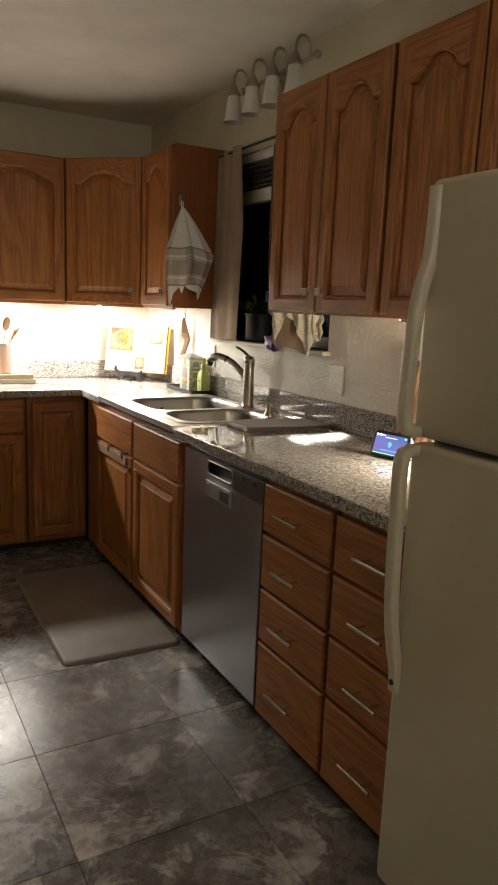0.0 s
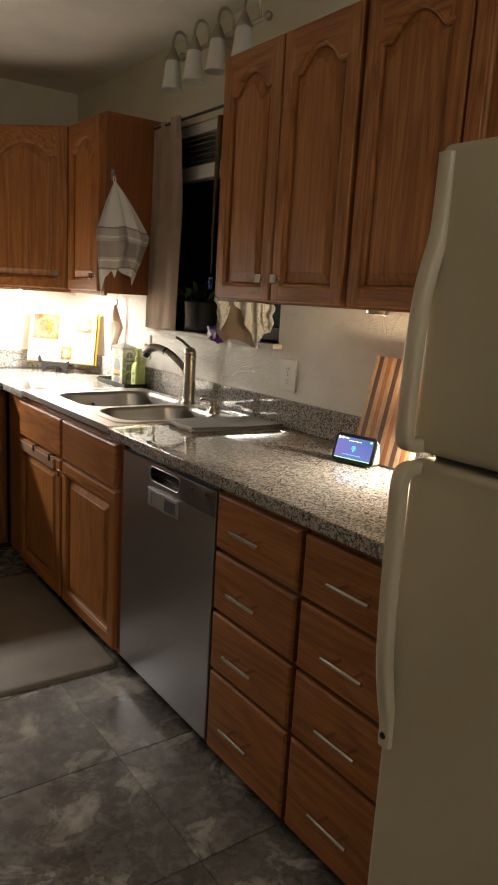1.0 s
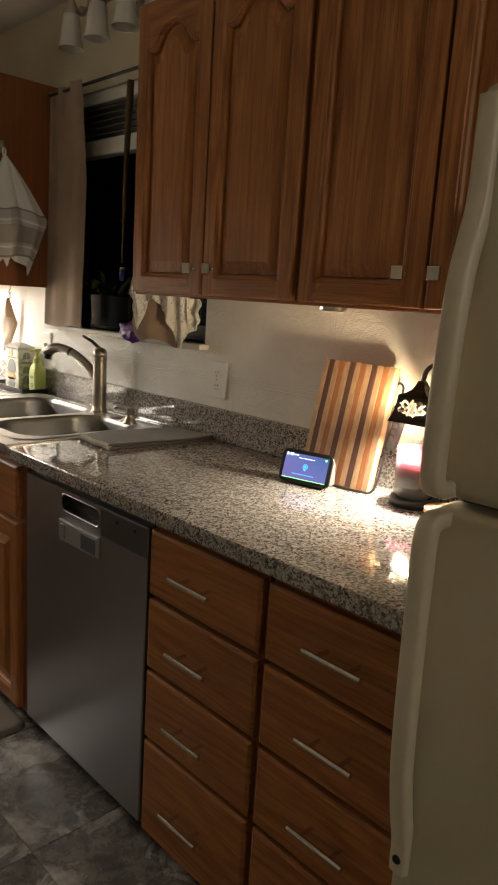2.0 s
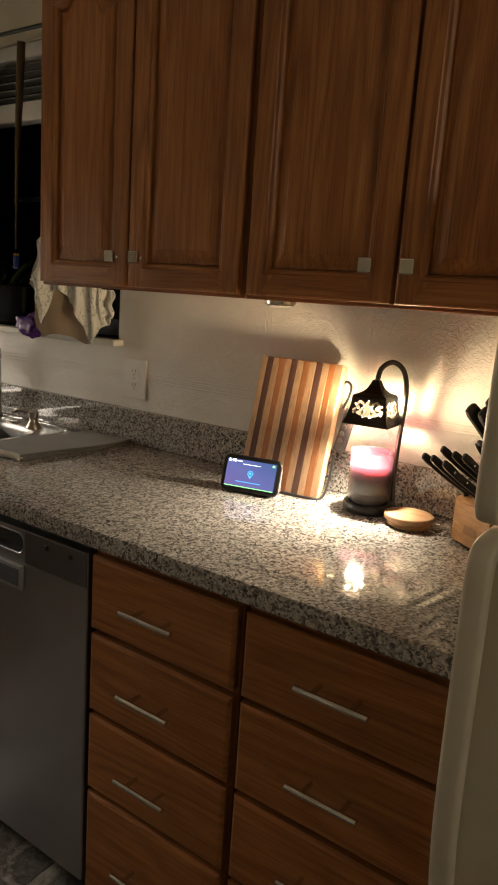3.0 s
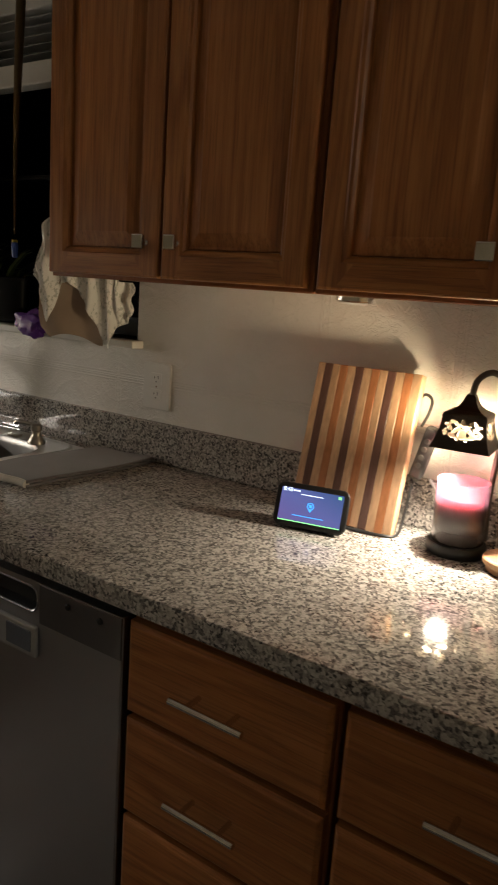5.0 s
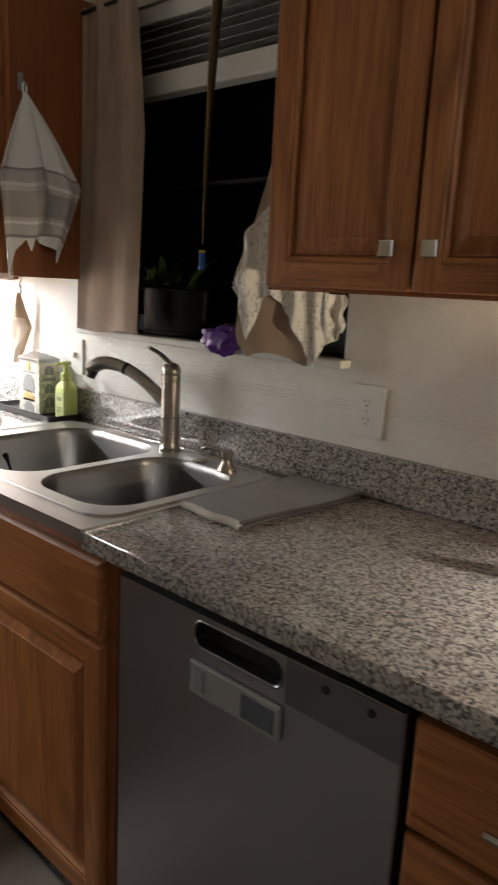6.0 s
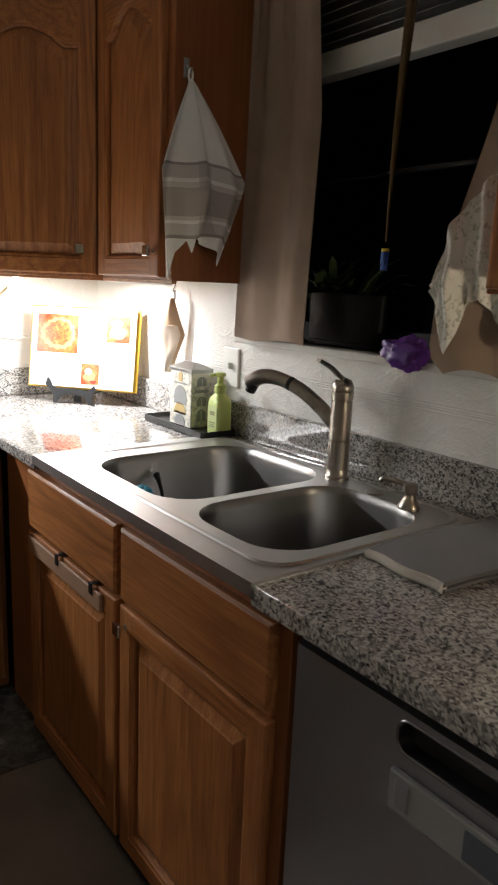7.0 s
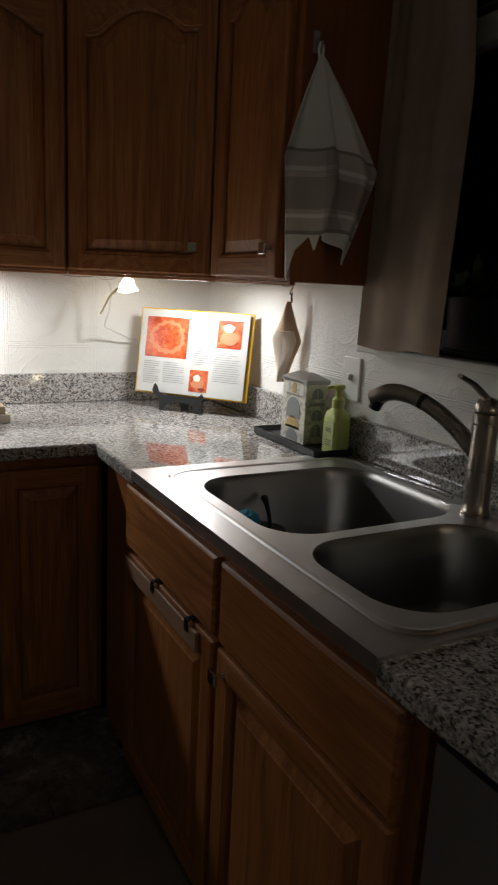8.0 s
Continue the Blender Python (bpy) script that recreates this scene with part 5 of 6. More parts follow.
    part("lens", lathe((1.47, 1.665, UZ0 - 0.0185), [(0.0, 0), (0.020, 0.0005), (0.027, 0.0042)], 22, caps=(True, False)), WHITE_PLASTIC, k, "", True)


clip_lamp()


def crock_group():
    b1 = thing("flat_box", (0.72, 4.18, TOP), "flat cream cardboard box on the far worktop", "box")
    part("box_body", box(0.50, 0.862, 4.06, 4.28, TOP, TOP + 0.026, 0.002), mat("cream_card", (0.62, 0.57, 0.45), 0.7), b1)
    b2 = thing("flat_box", (0.72, 4.18, TOP + 0.026), "flat tan box lying on another under the crock", "box")
    part("box_body", box(0.51, 0.850, 4.07, 4.27, TOP + 0.0265, TOP + 0.050, 0.002), mat("tan_card", (0.52, 0.40, 0.24), 0.7), b2)
    c = thing("utensil_crock", (0.70, 4.18, TOP + 0.05), "pale pink ceramic crock holding wooden spoons", "utensil crock")
    z = TOP + 0.0505
    part("jar", lathe((0.695, 4.17, z), [(0.048, 0), (0.052, 0.003), (0.054, 0.01), (0.054, 0.165), (0.052, 0.170), (0.049, 0.168), (0.048, 0.02), (0.0, 0.018)], 32), mat("pink_glaze", (0.66, 0.47, 0.40), 0.3), c, "", True)
    wood = mat("spoon_wood", (0.50, 0.33, 0.17), 0.6)
    for i, (dx, dy, ln, r) in enumerate(((0.050, 0.00, 0.250, 0.028), (0.075, 0.01, 0.270, 0.026), (-0.03, 0.02, 0.29, 0.025), (0.02, -0.03, 0.30, 0.027))):
        s = thing("wooden_spoon", (0.695, 4.17, z + 0.02), "wooden cooking spoon standing in the crock", "spoon", "wooden spoons")
        a, e = Vector((0.695 - dx * 0.3, 4.17 - dy, z + 0.025)), Vector((0.695 + dx, 4.17 + dy, z + ln - 0.05))
        part("handle", tube([a, e], 0.005, 8), wood, s)
        d = (e - a).normalized()
        bm = bmesh.new()
        bmesh.ops.create_uvsphere(bm, u_segments=16, v_segments=10, radius=1.0)
        part("bowl", moved(bm, Matrix.Translation(e + d * 0.032) @ d.to_track_quat("Z", "Y").to_matrix().to_4x4() @ Matrix.Diagonal((r, 0.009, 0.042, 1))), wood, s, "", True)


crock_group()


# ---- right end of the worktop ----
def striped_board():
    b = thing("cutting_board", (1.60, 1.70, TOP), "striped hardwood cutting board leaning on the wall", "cutting board")
    y0, y1 = 1.580, 1.812
    low, hi = Vector((1.560, 0, TOP + 0.001)), Vector((1.634, 0, TOP + 0.318))
    up = (hi - low).normalized()
    out = Vector((-up.z, 0, up.x))
    at = Matrix((Vector((0, -1, 0)), up, out)).transposed().to_4x4()
    at.translation = Vector((low.x, y1, low.z))
    ln, w = (hi - low).length, y1 - y0

    def strip(name, color):
        m = mat(name, color, 0.4)
        n = Net(m)
        a = n.noise(n.coords((150, 150, 7), random_shift=True), 1.0, 4, 0.6)
        n.out(Base_Color=n.ramp(a, (0.25, tuple(c * 0.72 for c in color)), (0.7, tuple(min(1, c * 1.12) for c in color))))
        return m

    maple, cherry, walnut = strip("maple_strip", (0.50, 0.315, 0.19)), strip("cherry_strip", (0.38, 0.155, 0.065)), strip("walnut_strip", (0.115, 0.055, 0.043))
    order = (maple, walnut, maple, cherry, maple, walnut, maple, cherry, maple, walnut, maple, cherry, maple)
    weights = (0.9, 1, 1, 1, 1, 1, 1, 1, 1, 1, 1, 1, 1.1)
    k = w / sum(weights)
    u = 0
    for m, wt in zip(order, weights):
        part("strip", moved(box(u, u + wt * k, 0, ln, -0.024, 0.0, 0.0012), at), m, b)
        u += wt * k


striped_board()


def smart_display():
    d = thing("smart_display", (1.48, 1.725, TOP), "small smart display with a lit blue-violet screen", "smart display")
    c, yaw = Vector((1.466, 1.716, TOP)), 12.0
    at = Matrix.Translation(c) @ pose(0, 0, 0, 0, 0, yaw)
    # local: -x faces the room, y to the left of the screen
    w, h, tilt = 0.150, 0.088, radians(17)
    up = Vector((math.sin(tilt), 0, math.cos(tilt)))
    nrm = Vector((-math.cos(tilt), 0, math.sin(tilt)))
    face = Matrix((Vector((0, -1, 0)), up, nrm)).transposed().to_4x4()
    face.translation = Vector((0.002, w / 2, 0.004))

    def pane(i, z, r):
        return [face @ Vector((p[0], p[1], z)) for p in rounded(i, w - i, i, h - i, r, 0, 6)]

    shell = [pane(0.002, -0.003, 0.014), pane(0, 0.0, 0.016), pane(0.0015, 0.003, 0.015), pane(0.004, 0.004, 0.013)]
    part("bezel", moved(loft(shell), at), BLACK, d, "glossy black bezel", True)
    back = [[face @ Vector((w / 2 + (p[0] - w / 2) * s, h * 0.05 + (p[1]) * t, z)) for p in rounded(0.004, w - 0.004, 0.002, h - 0.006, 0.014, 0, 6)] for s, t, z in ((1, 1, -0.003), (0.98, 0.9, -0.022))]
    back.append([Vector((0.062, -(w / 2 + (p[0] - w / 2) * 0.86 - w / 2), 0.002 + 0.030 * p[1] / h)) for p in rounded(0.004, w - 0.004, 0.002, h - 0.006, 0.014, 0, 6)])
    part("housing", moved(loft(back), at), mat("charcoal_cloth", (0.20, 0.195, 0.19), 0.8), d, "grey cloth-covered back", True)
    scr = mat("lit_screen", (0.02, 0.02, 0.03), 0.15)
    n = Net(scr)
    tc = n.t.nodes.new("ShaderNodeUVMap")
    sp = n.add("ShaderNodeSeparateXYZ", Vector=tc.outputs[0])
    mixf = n.math("MULTIPLY_ADD", sp.outputs[0], 0.45, n.math("MULTIPLY", sp.outputs[1], 0.55))
    col = n.ramp(mixf, (0.0, (0.20, 0.15, 0.42)), (0.5, (0.15, 0.17, 0.46)), (1.0, (0.07, 0.14, 0.36)))
    n.out(Emission_Color=col, Emission_Strength=0.20)
    sheet(lambda u, v: at @ (face @ Vector((0.0115 + (w - 0.023) * u, 0.011 + (h - 0.022) * v, 0.0046))), 4, 4, 0.0006, scr, "screen", d, "lit blue and violet screen")

    def glow(name, color, strength):
        m = mat(name, (0, 0, 0), 0.4)
        Net(m).out(Emission_Color=(*color, 1), Emission_Strength=strength)
        return m

    white, blue, green = glow("screen_white", (0.75, 0.85, 1.0), 0.5), glow("screen_blue", (0.05, 0.35, 0.95), 0.5), glow("screen_green", (0.25, 0.85, 0.25), 0.5)

    def bar(u0, u1, v0, v1, m, name="screen_mark"):
        part(name, moved(box(u0, u1, v0, v1, 0.0052, 0.0058), at @ face), m, d)

    bar(0.012, w - 0.012, 0.0112, 0.0128, green)
    bar(0.052, 0.098, 0.066, 0.0675, white)
    bar(0.040, 0.104, 0.0235, 0.025, blue)
    bar(0.036, 0.050, 0.0715, 0.074, white)
    bar(w - 0.022, w - 0.016, 0.069, 0.074, green)
    rg = [[face @ Vector((w / 2 + r * math.cos(a), 0.046 + r * math.sin(a), z)) for a in [2 * math.pi * i / 24 for i in range(24)]] for r, z in ((0.0072, 0.0052), (0.0072, 0.0058), (0.0056, 0.0058), (0.0056, 0.0052))]
    part("screen_ring", moved(loft(rg, caps=(False, False)), at), blue, d)
    bar(w / 2 - 0.003, w / 2 + 0.003, 0.043, 0.049, blue)
    part("screen_pointer", moved(loft([[face @ Vector((p[0], p[1], z)) for p in ((w / 2 - 0.004, 0.0395), (w / 2 + 0.004, 0.0395), (w / 2, 0.034))] for z in (0.0052, 0.0058)]), at), blue, d)
    cu = bpy.data.curves.new("clock", "FONT")
    cu.body, cu.size, cu.extrude = "8:48", 0.0115, 0.0002
    tmp = new("clock", cu)
    me = bpy.data.meshes.new_from_object(tmp.evaluated_get(bpy.context.evaluated_depsgraph_get()))
    bpy.data.objects.remove(tmp)
    me.materials.clear()
    bm = bmesh.new()
    bm.from_mesh(me)
    part("clock_digits", moved(bm, at @ face @ Matrix.Translation((0.0145, 0.0695, 0.0056))), white, d)


smart_display()


def candle_lamp():
    cx, cy = 1.578, 1.456
    l = thing("candle_lamp", (cx, cy, TOP), "candle warmer lamp with a pierced bronze shade and lit bulb", "lamp")
    bronze = mat("dark_bronze", (0.045, 0.036, 0.028), 0.42, 0.75)
    part("base", lathe((cx, cy, TOP), [(0.054, 0), (0.056, 0.003), (0.056, 0.019), (0.054, 0.022), (0.0, 0.022)], 40), mat("base_black", (0.02, 0.019, 0.018), 0.4), l, "", True)
    grey = mat("stem_grey", (0.10, 0.095, 0.085), 0.35, 0.8)
    stem = bend([(cx + 0.052, cy - 0.038, TOP + 0.018), (cx + 0.050, cy - 0.036, 1.02), (cx + 0.042, cy - 0.044, 1.12), (cx + 0.034, cy - 0.050, 1.19), (cx + 0.026, cy - 0.042, 1.238), (cx + 0.014, cy - 0.020, 1.256), (cx + 0.004, cy + 0.002, 1.240), (cx, cy + 0.008, 1.206)], 7)
    part("stem", tube(stem, 0.0058, 12), grey, l, "", True)
    # shade: four-sided bell, its walls pierced with a leaf motif above a plain band
    turn = radians(230)
    sy = cy + 0.008

    def square(r, z):
        return [(cx + r * math.cos(turn + math.pi / 2 * i), sy + r * math.sin(turn + math.pi / 2 * i), z) for i in range(4)]

    top = [square(r, z) for r, z in ((0.010, 1.214), (0.014, 1.208), (0.017, 1.202), (0.024, 1.193), (0.036, 1.186), (0.053, 1.181), (0.0560, 1.177), (0.0560, 1.172))]
    shade = part("shade", loft(top, caps=(True, False)), bronze, l, "dark bronze bell shade with pierced scrollwork")
    # holes of the motif: middle u, v, half length, half width, lean in degrees; mirrored about the middle
    holes = ((0.5, 0.22, 0.13, 0.05, 90), (0.5, 0.55, 0.17, 0.075, 90), (0.37, 0.22, 0.10, 0.045, 35), (0.24, 0.14, 0.08, 0.045, -30), (0.36, 0.46, 0.12, 0.05, -50),
             (0.21, 0.36, 0.10, 0.05, 60), (0.14, 0.56, 0.09, 0.045, 80), (0.30, 0.68, 0.11, 0.045, 15), (0.42, 0.76, 0.06, 0.04, 90), (0.12, 0.24, 0.05, 0.04, 0))

    def pierced(u, v, wide):
        u = min(u, 1 - u)
        for hu, hv, hl, hw, lean in holes:
            du, dv, ca, sa = u - hu, (v - hv) * 0.62, math.cos(radians(lean)), math.sin(radians(lean))
            if ((du * ca + dv * sa) / hl) ** 2 + ((dv * ca - du * sa) / hw) ** 2 < wide:
                return True
        return False

    nu, nv = 36, 26
    flare = lambda v: 0.0560 + 0.003 * v + 0.0165 * v * v
    for i in range(4):
        bm = bmesh.new()
        a0, a1 = turn + math.pi / 2 * i, turn + math.pi / 2 * (i + 1)

        def pt(u, v, inner):
            r, z = flare(v) - 0.002 * inner, 1.172 - 0.056 * v
            p, q = Vector((math.cos(a0), math.sin(a0), 0)) * r, Vector((math.cos(a1), math.sin(a1), 0)) * r
            return Vector((cx, sy, z)) + p.lerp(q, u)

        # holes shrunk on the wall side, widened on the left, to steer the glow
        solid = {(j, k) for j in range(nu) for k in range(nv) if not pierced((j + 0.5) / nu, (k + 0.5) / nv / 0.80, 0.25 if i == 1 else 1.7 if i == 2 else 1.0)}
        made = {}

        def vert(j, k, inner):
            if (j, k, inner) not in made:
                made[j, k, inner] = bm.verts.new(pt(j / nu, k / nv, inner))
            return made[j, k, inner]

        for j, k in solid:
            for inner in (0, 1):
                bm.faces.new([vert(*c, inner) for c in ((j, k), (j + 1, k), (j + 1, k + 1), (j, k + 1))][:: 1 - 2 * inner])
            for near, c0, c1 in (((j - 1, k), (j, k), (j, k + 1)), ((j + 1, k), (j + 1, k + 1), (j + 1, k)), ((j, k - 1), (j + 1, k), (j, k)), ((j, k + 1), (j, k + 1), (j + 1, k + 1))):
                if near not in solid:
                    bm.faces.new([vert(*c0, 0), vert(*c1, 0), vert(*c1, 1), vert(*c0, 1)])
        part("pierced_panel", bm, bronze, shade)
    lit = mat("lit_bulb", (1, 0.9, 0.7), 0.3)
    Net(lit).out(Emission_Color=(1.0, 0.84, 0.60, 1), Emission_Strength=4.0)
    # a reflector bulb: dark neck above, glowing face
    part("bulb_holder", lathe((cx, sy, 1.150), [(0.008, 0), (0.012, 0.006), (0.010, 0.048)], 18), bronze, l)
    part("bulb_face", lathe((cx, sy, 1.1135), [(0.0, 0), (0.022, 0.0005), (0.0235, 0.003)], 22, caps=(True, False)), lit, l, "glowing round bulb face", True)
    # wide disc added to keep the glow from spilling below the shade
    part("glow_baffle", lathe((cx, sy, 1.1168), [(0.024, 0), (0.050, 0.002), (0.0, 0.003)], 22), bronze, l)


candle_lamp()


def candle():
    cx, cy, z = 1.578, 1.456, TOP + 0.0222
    c = thing("jar_candle", (cx, cy, z), "red scented candle in a smoky glass jar on the lamp's base", "candle")
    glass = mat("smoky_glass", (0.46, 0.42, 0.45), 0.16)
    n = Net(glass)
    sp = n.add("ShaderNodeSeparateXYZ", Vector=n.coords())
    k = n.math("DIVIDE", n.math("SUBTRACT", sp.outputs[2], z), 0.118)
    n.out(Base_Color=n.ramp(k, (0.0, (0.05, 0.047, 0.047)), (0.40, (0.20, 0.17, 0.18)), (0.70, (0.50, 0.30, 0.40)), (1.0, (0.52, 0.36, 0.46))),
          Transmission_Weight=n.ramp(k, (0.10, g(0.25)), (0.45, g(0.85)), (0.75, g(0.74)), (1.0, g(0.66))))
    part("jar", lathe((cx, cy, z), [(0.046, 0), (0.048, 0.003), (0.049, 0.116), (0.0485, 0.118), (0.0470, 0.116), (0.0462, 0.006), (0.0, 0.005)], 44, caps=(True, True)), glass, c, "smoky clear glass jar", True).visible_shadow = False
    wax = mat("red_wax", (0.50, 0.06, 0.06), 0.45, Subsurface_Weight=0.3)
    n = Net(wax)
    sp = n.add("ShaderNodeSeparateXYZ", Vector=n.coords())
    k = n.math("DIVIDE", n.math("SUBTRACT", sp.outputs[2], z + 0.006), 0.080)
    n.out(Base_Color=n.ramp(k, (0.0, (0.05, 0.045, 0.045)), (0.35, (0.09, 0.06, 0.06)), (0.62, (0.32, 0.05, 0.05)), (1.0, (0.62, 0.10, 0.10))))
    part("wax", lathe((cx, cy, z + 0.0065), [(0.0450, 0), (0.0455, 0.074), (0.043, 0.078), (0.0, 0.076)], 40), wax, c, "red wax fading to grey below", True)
    part("wick", tube([(cx, cy, z + 0.080), (cx + 0.002, cy, z + 0.090)], 0.0012, 6), BLACK, c)
    wood = mat("lid_wood", (0.55, 0.34, 0.17), 0.5)
    n = Net(wood)
    a = n.noise(n.coords((120, 8, 120)), 1.0, 4)
    n.out(Base_Color=n.ramp(a, (0.3, (0.36, 0.19, 0.09)), (0.7, (0.54, 0.34, 0.19))))
    l = thing("wooden_disc", (1.548, 1.343, TOP), "round light wood jar cover lying on the worktop", "jar cover")
    part("grooved_rim", lathe((1.546, 1.341, TOP), [(0.045, 0), (0.0475, 0.002), (0.0462, 0.004), (0.0475, 0.006), (0.0462, 0.008), (0.0475, 0.010), (0.046, 0.0125)], 40), wood, l, "", True)
    part("cap", lathe((1.546, 1.341, TOP + 0.0125), [(0.052, 0), (0.054, 0.002), (0.054, 0.010), (0.052, 0.012), (0.0, 0.012)], 48), wood, l, "", True)


candle()


def power_strip():
    p = thing("power_strip", (1.63, 1.57, 1.03), "dark grey power strip with a looped black cable behind the board", "power strip")
    body = mat("strip_grey", (0.07, 0.07, 0.072), 0.5)
    at = pose(1.630, 1.556, 1.080, 14, 0, 0)
    part("body", moved(box(-0.012, 0.012, -0.013, 0.013, -0.055, 0.055, 0.005, 2), at), body, p)
    for i in range(4):
        part("button", moved(lathe((0, 0, 0), [(0.006, 0), (0.006, 0.0015), (0.0045, 0.002), (0.0, 0.002)], 16), at @ pose(-0.0122, 0, 0.026 - i * 0.0175, 0, -90, 0)), mat("strip_button", (0.12, 0.12, 0.12), 0.4), p)
    part("cord", tube(bend([(1.632, 1.570, 1.130), (1.640, 1.560, 1.160), (1.645, 1.560, 1.185), (1.650, 1.580, 1.190), (1.650, 1.600, 1.150)]), 0.0032, 8), BLACK, p, "", True)
    part("cord", tube(bend([(1.630, 1.540, 1.030), (1.640, 1.520, 1.000), (1.640, 1.480, 0.975), (1.635, 1.450, 0.945), (1.62, 1.42, 0.920)]), 0.0028, 8), mat("cord_grey", (0.35, 0.34, 0.33), 0.5), p, "", True)
    c = thing("cord", (1.56, 1.65, TOP), "black cable lying under the cutting board", "cable")
    part("strand", tube(bend([(1.60, 1.565, 1.02), (1.59, 1.568, 0.96), (1.565, 1.570, TOP + 0.006), (1.545, 1.60, TOP + 0.004), (1.540, 1.66, TOP + 0.0035), (1.545, 1.72, TOP + 0.0035)]), 0.0032, 8), BLACK, c, "", True)


power_strip()


def knife_block():
    f, s = Vector((-0.81, 0.586, 0)), Vector((-0.586, -0.81, 0))     # the way the knives lean; along the block's front
    origin = Vector((1.513, 1.236, TOP))
    at = Matrix((-f, s, Vector((0, 0, 1)))).transposed().to_4x4()
    at.translation = origin
    wood = mat("block_wood", (0.50, 0.24, 0.08), 0.38)
    n = Net(wood)
    a = n.noise(n.coords((30, 30, 160)), 1.0, 4)
    n.out(Base_Color=n.ramp(a, (0.3, (0.40, 0.18, 0.055)), (0.7, (0.56, 0.29, 0.10))))
    b = thing("knife_block", tuple(origin), "honey-coloured wooden knife block on the worktop", "knife block")
    w = 0.118
    prof = [(0, 0.006), (0.175, 0.006), (0.205, 0.130), (0.150, 0.205), (0.088, 0.165), (0.075, 0.130), (0, 0.092)]
    body = loft([[(p, y, q) for p, q in prof] for y in (0, w)])
    bmesh.ops.bevel(body, geom=list(body.edges), offset=0.0025, segments=2, affect="EDGES")
    part("body", moved(body, at), wood, b)
    part("name_plate", moved(box(-0.0012, 0.0005, 0.040, 0.080, 0.030, 0.046, 0.0005), at), mat("plate_brown", (0.36, 0.17, 0.06), 0.5), b)
    for px in (0.012, 0.160):
        for py in (0.012, w - 0.012):
            part("foot", moved(lathe((px, py, 0), [(0.006, 0), (0.006, 0.0065)], 10), at), BLACK, b)
    slot_dark = mat("slot_dark", (0.03, 0.015, 0.008), 0.9)
    handle_black = mat("handle_black", (0.016, 0.016, 0.017), 0.33)
    steep, flat = Vector((-0.70, 0, 0.714)), Vector((-0.83, 0, 0.56))      # in the block's own axes
    lean = steep
    blade = mat("blade_steel", (0.7, 0.7, 0.7), 0.2, 1.0)

    def knife(p, y, z, ln, wd, th, name="kitchen_knife", label="black-handled knife standing in the block", group="knives", cant=0.0, lean=steep):
        base = Vector((p, y, z))
        k = thing(name, tuple(at @ base), label, "knife", group)
        d = Vector((lean.x, cant, lean.z)).normalized()
        side = Vector((0, 1, 0))
        nrm = d.cross(side).normalized()
        loops = []
        for t, sw, bow in ((-0.04, 0.75, 0), (0.06, 0.85, 0), (0.15, 0.80, 0.0), (0.45, 0.95, 0.001), (0.72, 0.88, 0.001), (0.90, 1.0, -0.001), (0.98, 0.85, -0.002), (1.0, 0.5, -0.003)):
            c = base + d * (ln * t) + nrm * bow
            lp = []
            for j in range(12):
                a_ = 2 * math.pi * j / 12
                ca, sa = math.cos(a_), math.sin(a_)
                lp.append(at @ (c + nrm * (wd / 2 * sw * math.copysign(abs(ca) ** 0.6, ca)) + side * (th / 2 * sw * math.copysign(abs(sa) ** 0.6, sa))))
            loops.append(lp)
        h = part("handle", loft(loops), handle_black, k, "", True)
        part("tang", moved(box(-wd * 0.30, wd * 0.30, -0.001, 0.001, -0.030, 0.010), at @ Matrix.Translation(base) @ Matrix((nrm, side, d)).transposed().to_4x4()), blade, k)
        for t in (0.30, 0.55, 0.80):
            part("rivet", moved(lathe((0, 0, 0), [(0.0022, 0), (0.0022, th + 0.0006)], 8), at @ Matrix.Translation(base + d * ln * t - side * (th / 2 + 0.0003)) @ pose(0, 0, 0, -90, 0, 0)), blade, h)

    for i in range(6):
        y = 0.014 + i * 0.018
        q = 0.022 + 0.030 * (i % 2)
        part("slot", moved(box(q - 0.011, q + 0.011, y - 0.0022, y + 0.0022, 0.085 + 0.5 * q, 0.0935 + 0.508 * q), at), slot_dark, b)
        knife(q, y, 0.092 + 0.506 * q, 0.142 + 0.005 * (i % 3), 0.0165, 0.011, "steak_knife", "slim black-handled steak knife standing in the block", "steak knives", 0.02 * (i % 3 - 1), flat)
    for i, (p, y, ln, wd) in enumerate(((0.100, 0.018, 0.150, 0.030), (0.102, 0.046, 0.148, 0.032), (0.100, 0.074, 0.140, 0.030), (0.104, 0.102, 0.142, 0.030), (0.132, 0.026, 0.150, 0.032), (0.132, 0.060, 0.152, 0.033), (0.134, 0.094, 0.150, 0.031))):
        knife(p, y, 0.165 + (p - 0.088) * 0.645, ln, wd, 0.018, cant=0.03 * ((i * 2) % 3 - 1))
    # kitchen shears
    sc = thing("kitchen_shears", tuple(at @ Vector((0.078, 0.06, 0.14))), "black-handled kitchen shears standing in the block", "scissors")
    for sgn in (-1, 1):
        c0 = Vector((0.079, 0.060, 0.145)) + lean * 0.060 + Vector((0, sgn * 0.022, 0))
        u_, v_ = lean, Vector((0, 1, 0))
        pts = [at @ (c0 + u_ * (0.036 * math.cos(t)) + v_ * (0.017 * math.sin(t))) for t in [2 * math.pi * j / 24 for j in range(24)]]
        part("finger_loop", tube(pts + pts[:2], 0.006, 8), handle_black, sc, "", True)
        part("shank", tube([at @ Vector((0.079, 0.060 + sgn * 0.004, 0.140)), at @ (c0 - u_ * 0.034)], 0.005, 8), handle_black, sc)


knife_block()


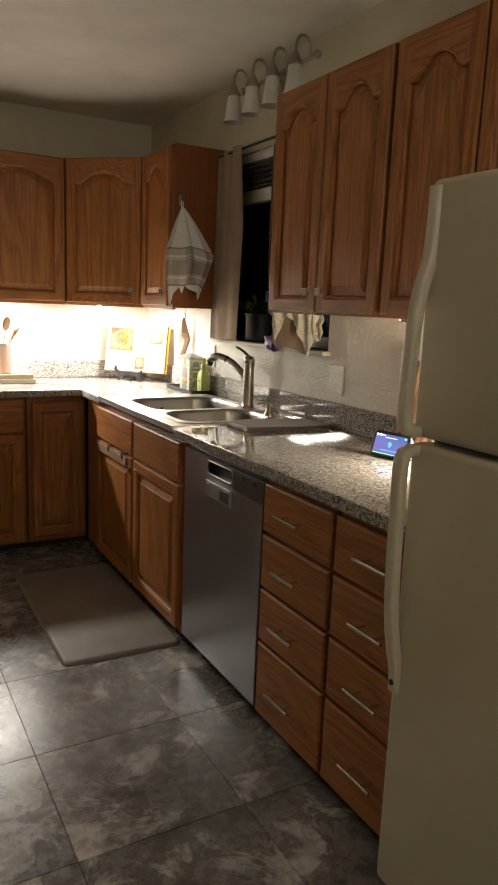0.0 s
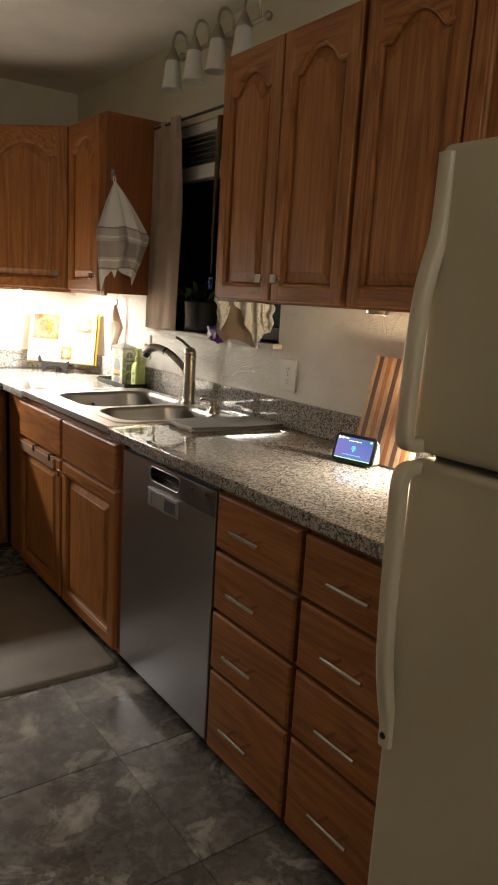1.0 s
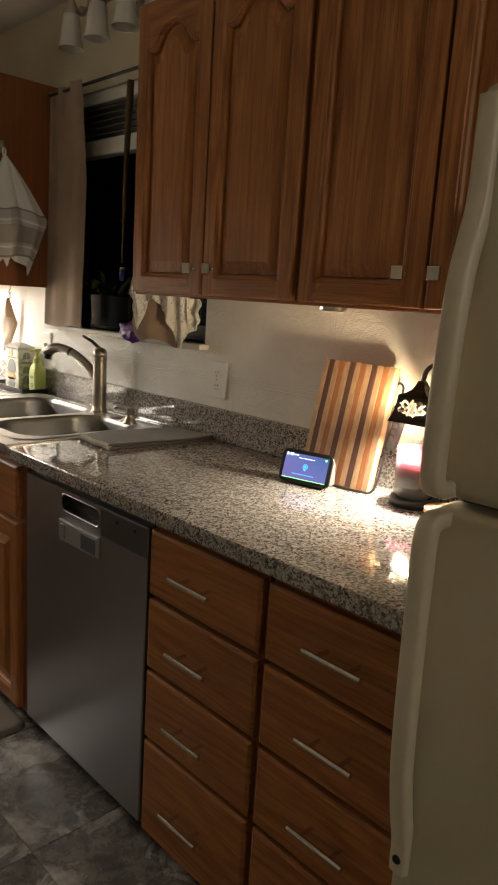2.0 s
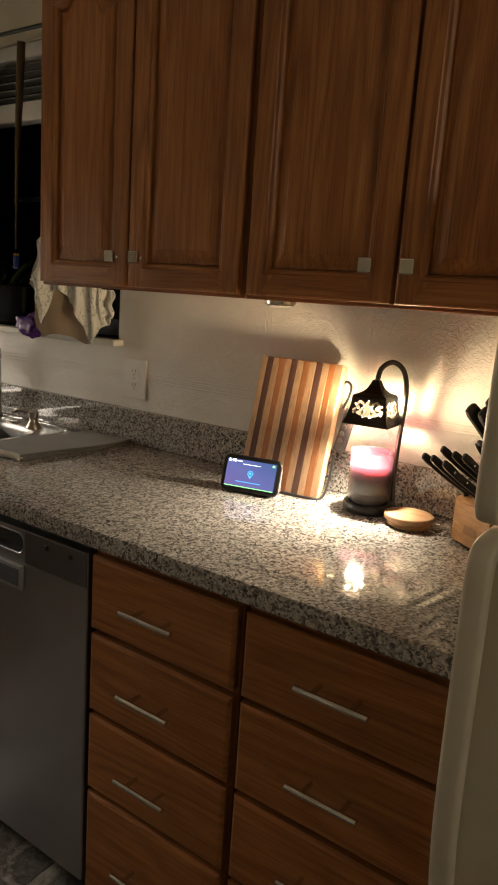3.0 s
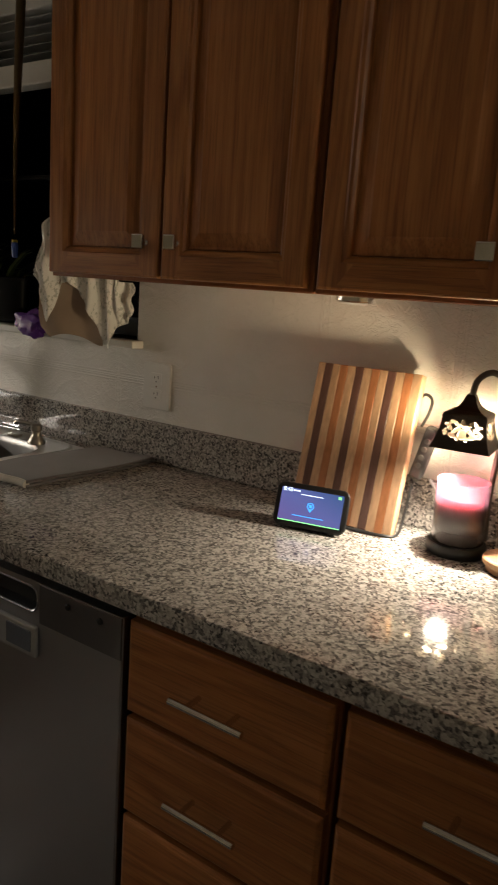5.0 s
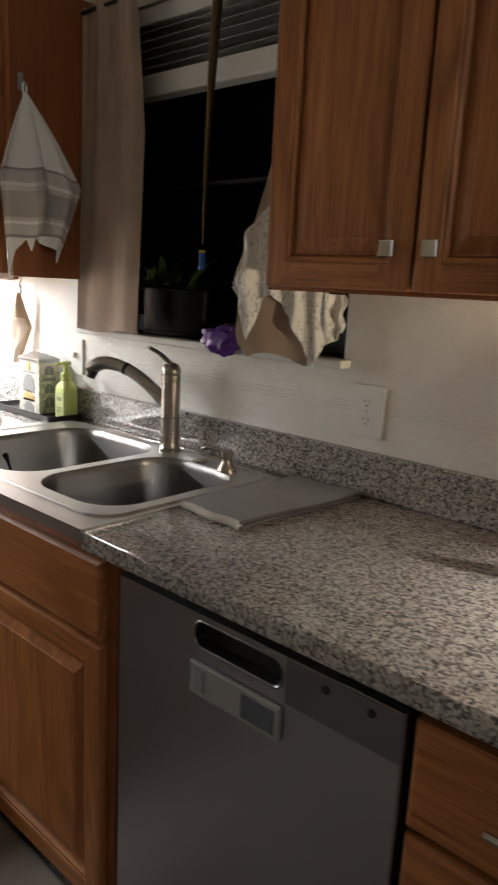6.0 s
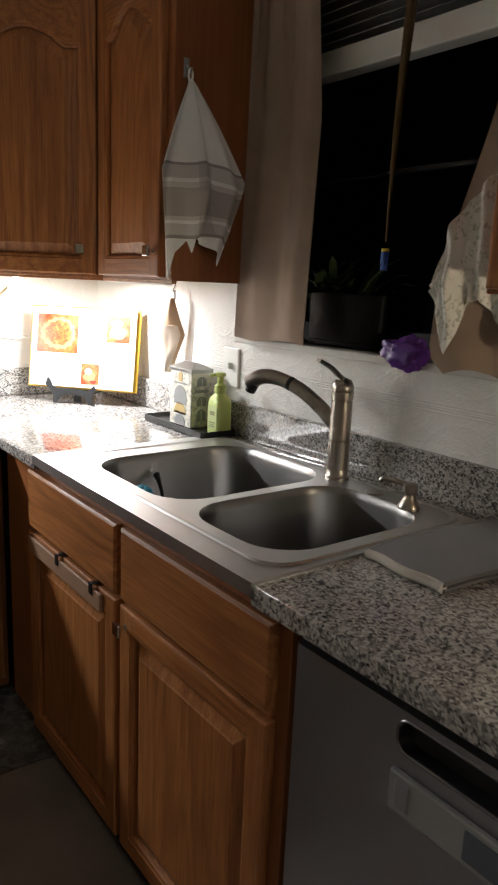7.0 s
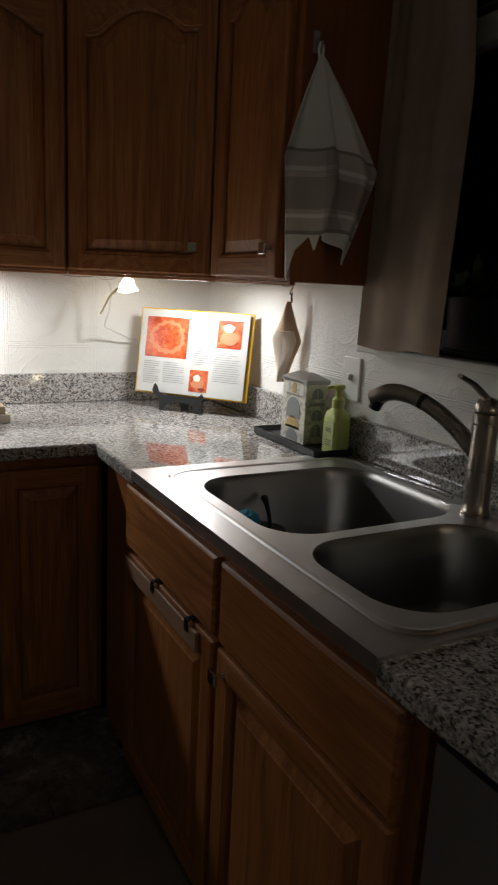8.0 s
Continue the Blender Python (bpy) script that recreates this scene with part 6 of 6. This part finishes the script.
# ---- folded drying mat at the sink ----
def drying_mat():
    m = woven("drying_mat_grey", (0.125, 0.116, 0.119), 420.0)
    edge = woven("drying_mat_edge", (0.58, 0.53, 0.46), 420.0)
    t = thing("drying_mat", (1.45, 2.39, TOP), "folded grey microfibre drying mat with a pale edge", "drying mat")
    a, b, c, d = Vector((1.272, 2.475, 0)), Vector((1.262, 2.305, 0)), Vector((1.640, 2.275, 0)), Vector((1.635, 2.470, 0))

    def layer(z, sag, bulge):
        def fn(u, v):
            p = a.lerp(d, u).lerp(b.lerp(c, u), v)
            over = 0.0055 if p.y > 2.484 else 0
            return p + Vector((0.004 * math.sin(9 * v), 0.004 * math.sin(7 * u), TOP + z + over + 0.0025 * math.sin(5 * u + 2 * v) * sag + bulge * math.exp(-((u - 0.5) / 0.5) ** 2) * 0.3))
        return fn

    sheet(layer(0.004, 0.2, 0.0), 24, 16, 0.006, m, "lower_fold", t)
    sheet(layer(0.012, 1.2, 0.006), 24, 16, 0.006, m, "upper_fold", t)
    for k, z in enumerate((0.004, 0.0125)):
        pts = [layer(z, 0.2 + 0.5 * k, 0.004 * k)(u / 16, v) for v, rng_ in ((1.0, range(16, -1, -1)),) for u in rng_] + [layer(z, 0.2 + 0.5 * k, 0.004 * k)(0, 1 - v / 10) for v in range(1, 11)]
        part("bound_edge", tube(pts[:17], 0.0034, 8), m, t, "", True)
        part("folded_hem", tube(pts[16:], 0.0042, 8), edge, t, "pale stitched edge", True)
    part("fold_roll", tube([layer(0.0085, 0.3, 0)(0, v / 10) for v in range(11)], 0.0080, 10), edge, t, "", True)


drying_mat()


# ---- towel bar hooked over the cupboard door ----
def over_door_bar():
    t = thing("over_door_bar", (1.03, 3.25, 0.63), "bronze towel bar hooked over the sink cupboard door", "towel bar")
    metal = mat("bar_bronze", (0.30, 0.18, 0.11), 0.5, 0.0)
    part("bar", box(1.036, 1.0445, 3.045, 3.495, 0.632, 0.676, 0.003, 2), metal, t)
    for y in (3.090, 3.290):
        bm = box(1.033, 1.036, y - 0.007, y + 0.007, 0.662, 0.688)
        bm = box(1.033, 1.064, y - 0.007, y + 0.007, 0.686, 0.6885, bm=bm)
        part("hook", bm, BLACK, t, "black metal hook")


over_door_bar()


# ---- cushioned floor mat ----
def floor_mat():
    m = mat("floor_mat_taupe", (0.20, 0.165, 0.135), 0.55)
    n = Net(m)
    v = n.coords((240, 30, 60))
    a, b = n.noise(v, 1.0, 3), n.noise(n.coords(), 6.0, 3)
    n.out(Base_Color=n.ramp(b, (0.3, (0.17, 0.14, 0.115)), (0.7, (0.225, 0.19, 0.155))))
    n.bump(a, 0.3, 0.001)
    lp = [rounded(0.588 + i, 1.075 - i, 2.425 + i, 3.420 - i, 0.035, FLOOR + h, 6) for i, h in ((0, 0.0005), (0.001, 0.004), (0.010, 0.012), (0.020, 0.014))]
    t = part("floor_mat", moved(loft(lp), Matrix.Translation((0.826, 2.93, 0)) @ pose(0, 0, 0, 0, 0, -0.8) @ Matrix.Translation((-0.826, -2.93, 0))), m, None, "", True)
    tagged(t, "thick taupe cushioned mat on the floor before the sink", "mat")


floor_mat()


# ---- floor tiles ----
def floor_tiles():
    step, gap = 0.470, 0.0016
    bm = bmesh.new()
    h = step / 2 - gap / 2
    prof = [(h, -0.004), (h, -0.0005), (h - 0.0008, 0.0)]
    loft([[(-a, -a, z), (a, -a, z), (a, a, z), (-a, a, z)] for a, z in prof], bm=bm)
    bmesh.ops.recalc_face_normals(bm, faces=bm.faces)
    me = bpy.data.meshes.new("tile")
    bm.to_mesh(me)
    bm.free()
    me.materials.append(TILE)
    x0, y0 = 0.368 + step / 2, 1.945 + step / 2
    for i in range(-4, 2):
        for j in range(-8, 5):
            cx, cy = x0 + i * step, y0 + j * step
            if cx - h < LX or cy - h < BY:
                continue
            t = new("tile", me)
            t.parent = floor
            t.location = (cx, cy, FLOOR)


floor_tiles()
